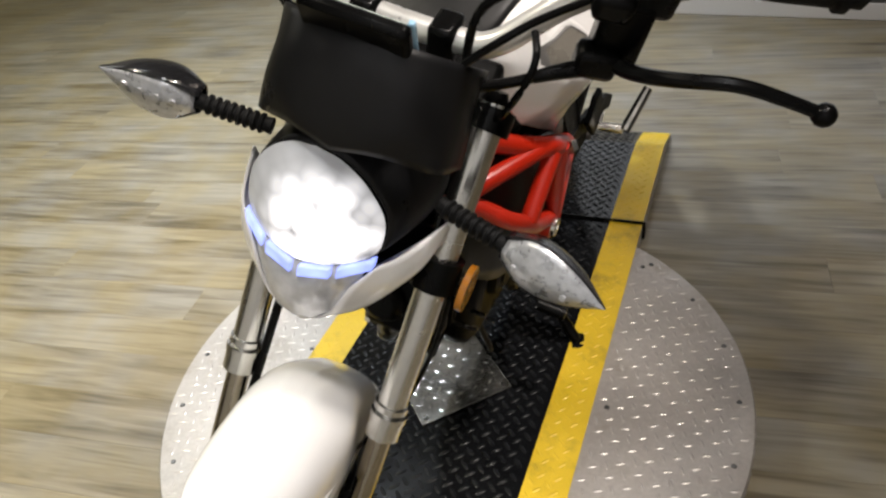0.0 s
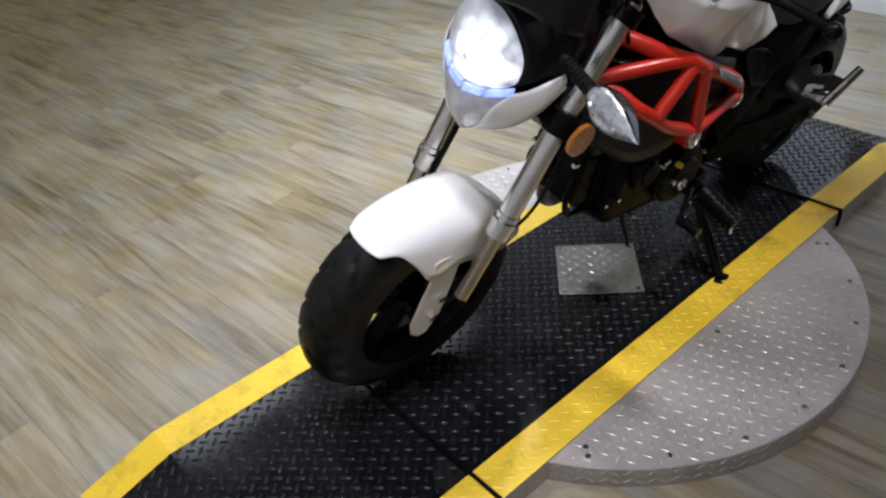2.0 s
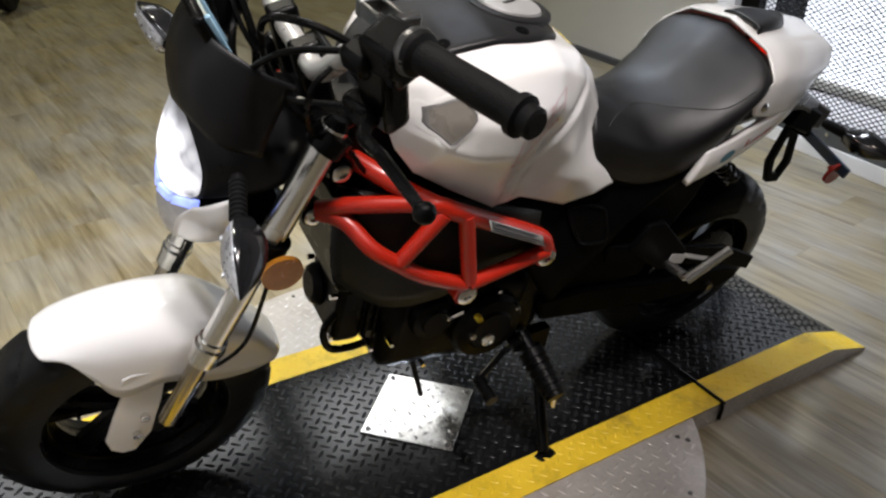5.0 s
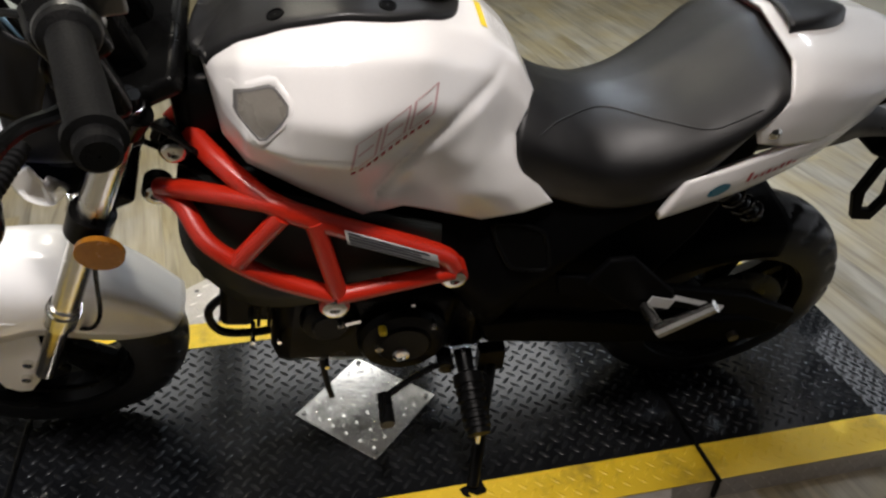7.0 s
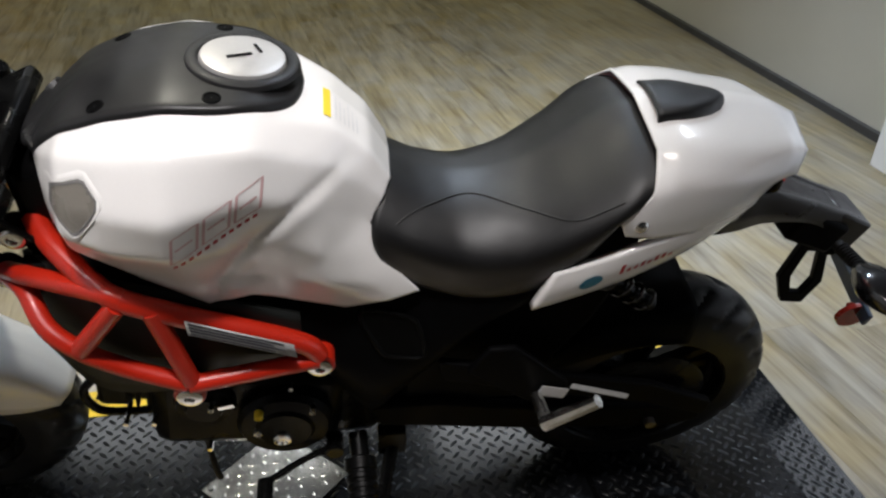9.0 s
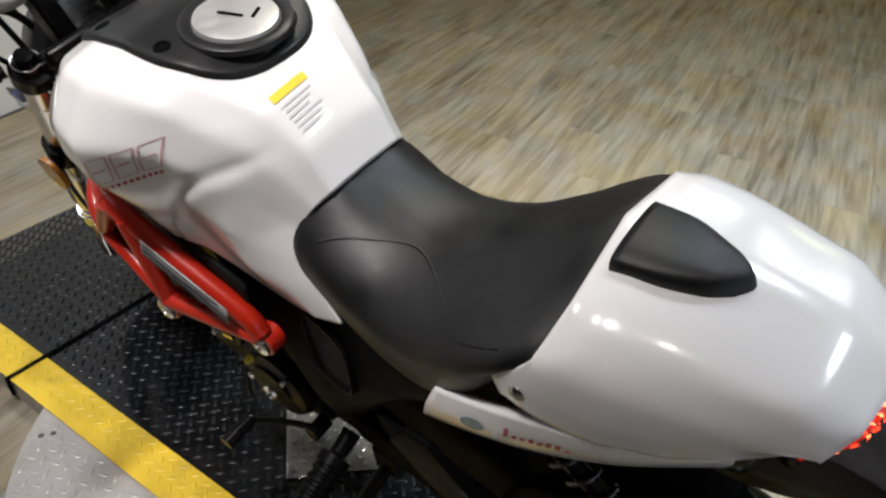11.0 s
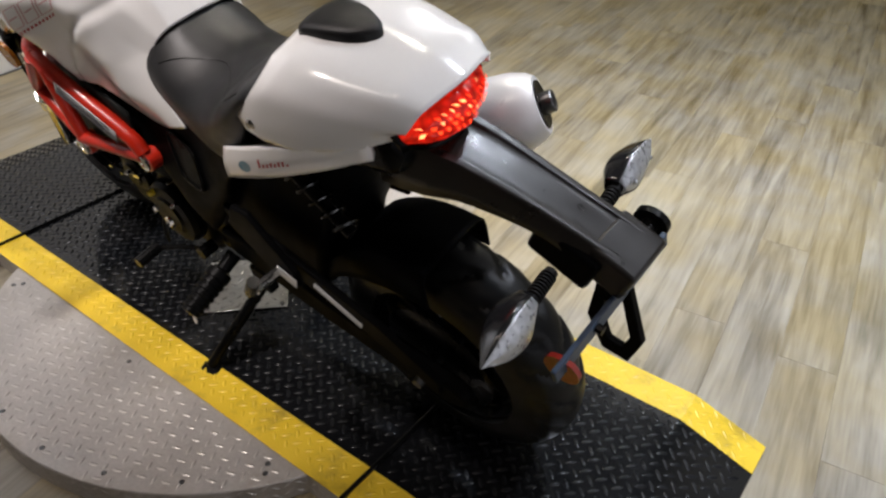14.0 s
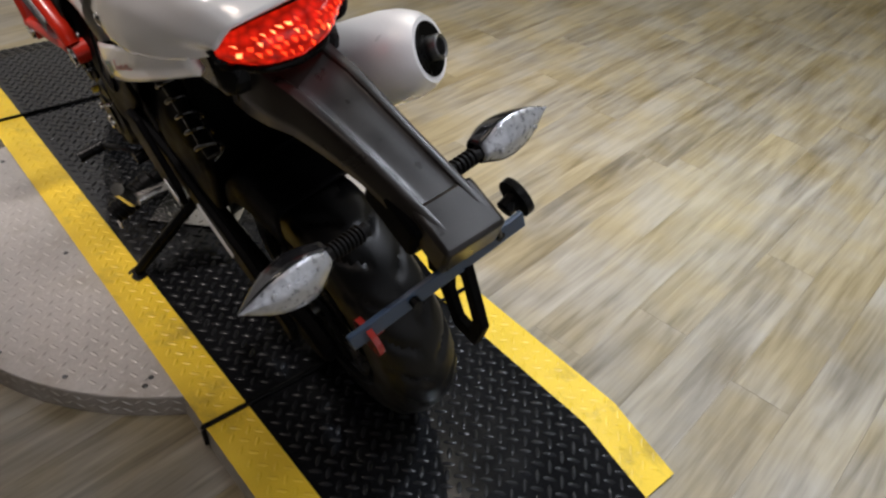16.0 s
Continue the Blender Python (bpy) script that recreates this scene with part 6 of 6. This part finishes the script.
# side strip: blue oval and red script
bm = B()
sheet(bm, [[(-0.43, 0.15, 0.682), (-0.48, 0.152, 0.70), (-0.54, 0.151, 0.722), (-0.62, 0.1425, 0.748), (-0.705, 0.109, 0.768)],
           [(-0.418, 0.153, 0.65), (-0.475, 0.156, 0.672), (-0.54, 0.153, 0.695), (-0.62, 0.142, 0.722), (-0.705, 0.106, 0.748)],
           [(-0.408, 0.15, 0.615), (-0.47, 0.152, 0.64), (-0.54, 0.149, 0.668), (-0.62, 0.134, 0.70), (-0.70, 0.1, 0.728)]], 5, 4)
strip_skin = BVHTree.FromBMesh(bm)
bm.free()
flat = lambda u, v: Vector((u, 0.15, v))
oval = [(-0.48 + 0.015 * math.cos(t) , 0.668 + 0.011 * math.sin(t) - 0.006 * math.cos(t)) for t in (2 * math.pi * k / 20 for k in range(20))]
decal("oval_sticker", [oval], flat, (0, -1, 0), strip_skin, BLUESTICK, cowl, "blue oval sticker")
for k in range(8):
    x, z, h = -0.516 - 0.0088 * k, 0.682 + 0.0034 * k, (0.015, 0.006, 0.006, 0.008, 0.006, 0.009, 0.009, 0.004)[k]
    decal("script_bar", [[(x, z - 0.003), (x - 0.0052, z - 0.001), (x - 0.0072, z + h), (x - 0.002, z + h - 0.002)]], flat, (0, -1, 0), strip_skin, INKRED, cowl, "")
# data label print on the frame
d1 = (Bv - A_)
for k in range(4):
    o = A_ + lw * (0.0025 - 0.0045 * k)
    bm = B()
    q = [o + d1 * 0.03, o + d1 * (0.9 - 0.1 * (k % 2)), o + d1 * (0.9 - 0.1 * (k % 2)) - lw * 0.0022, o + d1 * 0.03 - lw * 0.0022]
    bm.faces.new([bm.verts.new(p + Vector((0, 0.0016, 0.0004))) for p in q])
    bp("label_line", bm, INK, "", left_frame, thick=0.0005, smooth=False)
for c, sx, sz, rot in (((-0.467, 0.149, 0.424), 0.046, 0.022, (0, -18, 0)), ((-0.556, 0.1275, 0.386), 0.11, 0.009, (12, -22, 0))):
    bm = B()
    box(bm, c, (sx, 0.0012, sz), rot)
    bp("paper_label", bm, LABEL, "pale printed label", thick=0)
# control cables and hoses
for pts, r in (([(0.262, 0.2, 1.0), (0.32, 0.16, 1.02), (0.35, 0.1, 0.99), (0.33, 0.09, 0.9), (0.26, 0.09, 0.8)], 0.0045),
               ([(0.27, 0.13, 0.955), (0.31, 0.15, 0.93), (0.3, 0.13, 0.86), (0.24, 0.1, 0.8), (0.2, 0.09, 0.74)], 0.004),
               ([(0.265, -0.16, 0.98), (0.33, -0.1, 0.93), (0.31, -0.04, 0.86), (0.25, 0.0, 0.8)], 0.004),
               ([(0.265, 0.19, 1.0), (0.34, 0.13, 0.97), (0.36, 0.06, 0.88), (0.3, 0.05, 0.76), (0.2, 0.07, 0.7)], 0.004),
               ([(0.265, -0.19, 1.0), (0.35, -0.12, 0.96), (0.35, -0.03, 0.85), (0.27, 0.02, 0.75)], 0.004),
               ([(0.26, -0.21, 1.0), (0.32, -0.13, 0.95), (0.31, -0.06, 0.85), (0.34, -0.07, 0.68), (0.40, -0.076, 0.55), (0.46, -0.082, 0.42), (0.5, -0.09, 0.34)], 0.006)):
    bm = B()
    tube(bm, pts, r, seg=8, n=8)
    fp("control_cable", bm, SATIN, "black control cable")
for s in (1, -1):
    bm = B()
    tube(bm, [(0.268, 0.205 * s, 0.93), (0.285, 0.165 * s, 0.915), (0.303, 0.13 * s, 0.9), (0.335, 0.08 * s, 0.885), (0.34, 0.05 * s, 0.84), (0.3, 0.045 * s, 0.76)], 0.0058, seg=10, n=8)
    line = fp("control_cable", bm, SATIN, "thick black control cable")
    bm = B()
    tube(bm, [(0.268, 0.204 * s, 0.93), (0.282, 0.172 * s, 0.918), (0.294, 0.148 * s, 0.908)], 0.0105, seg=12, n=5, taper=0.0065)
    fp("cable_boot", bm, SATIN, "ribbed rubber cable boot", line)
bm = B()
tube(bm, [(0.335, 0.125, 0.68), (0.36, 0.132, 0.58), (0.385, 0.12, 0.47), (0.42, 0.09, 0.39), (0.45, 0.07, 0.36)], 0.0035, seg=8, n=6)
fp("sensor_cable", bm, SATIN, "thin black sensor cable")
bm = B()
box(bm, (0.505, -0.085, 0.30), (0.06, 0.045, 0.1), (0, 25, 0))
fp("brake_caliper", bm, SATIN, "black brake caliper", bevel=0.01)

# ---- floor boards ----
PW, PL = 0.13, 1.3


def board_mesh(length):
    me = bpy.data.meshes.new("floor_board")
    a, b, e = PW / 2 - 0.0001, length / 2 - 0.0001, 0.0002
    verts = [(-a, -b, -0.0015), (a, -b, -0.0015), (a, b, -0.0015), (-a, b, -0.0015),
             (-a + e, -b + e, 0), (a - e, -b + e, 0), (a - e, b - e, 0), (-a + e, b - e, 0)]
    me.from_pydata(verts, [], [(4, 5, 6, 7), (0, 1, 5, 4), (1, 2, 6, 5), (2, 3, 7, 6), (3, 0, 4, 7)])
    me.materials.append(PLANK)
    return me


BOARD = board_mesh(PL)
LAY = pose(0, 0, 0, 0, 0, 7)
for i in range(-8, int((FX1 - FX0) / PW) + 9):
    x = FX0 + PW * (i + 0.5)
    off = random.random() * PL
    for j in range(-2, int((FY1 - FY0) / PL) + 2):
        y = FY0 + off + PL * (j + 0.5)
        at = LAY @ Vector((x, y, -0.0002))
        if not (FX0 + 0.05 < at.x < FX1 - 0.05 and FY0 + 0.62 < at.y < FY1 - 0.72):
            continue
        ob = new("floor_board", BOARD)
        ob.parent = floor
        ob.matrix_basis = Matrix.Translation(at) @ LAY.to_3x3().to_4x4()
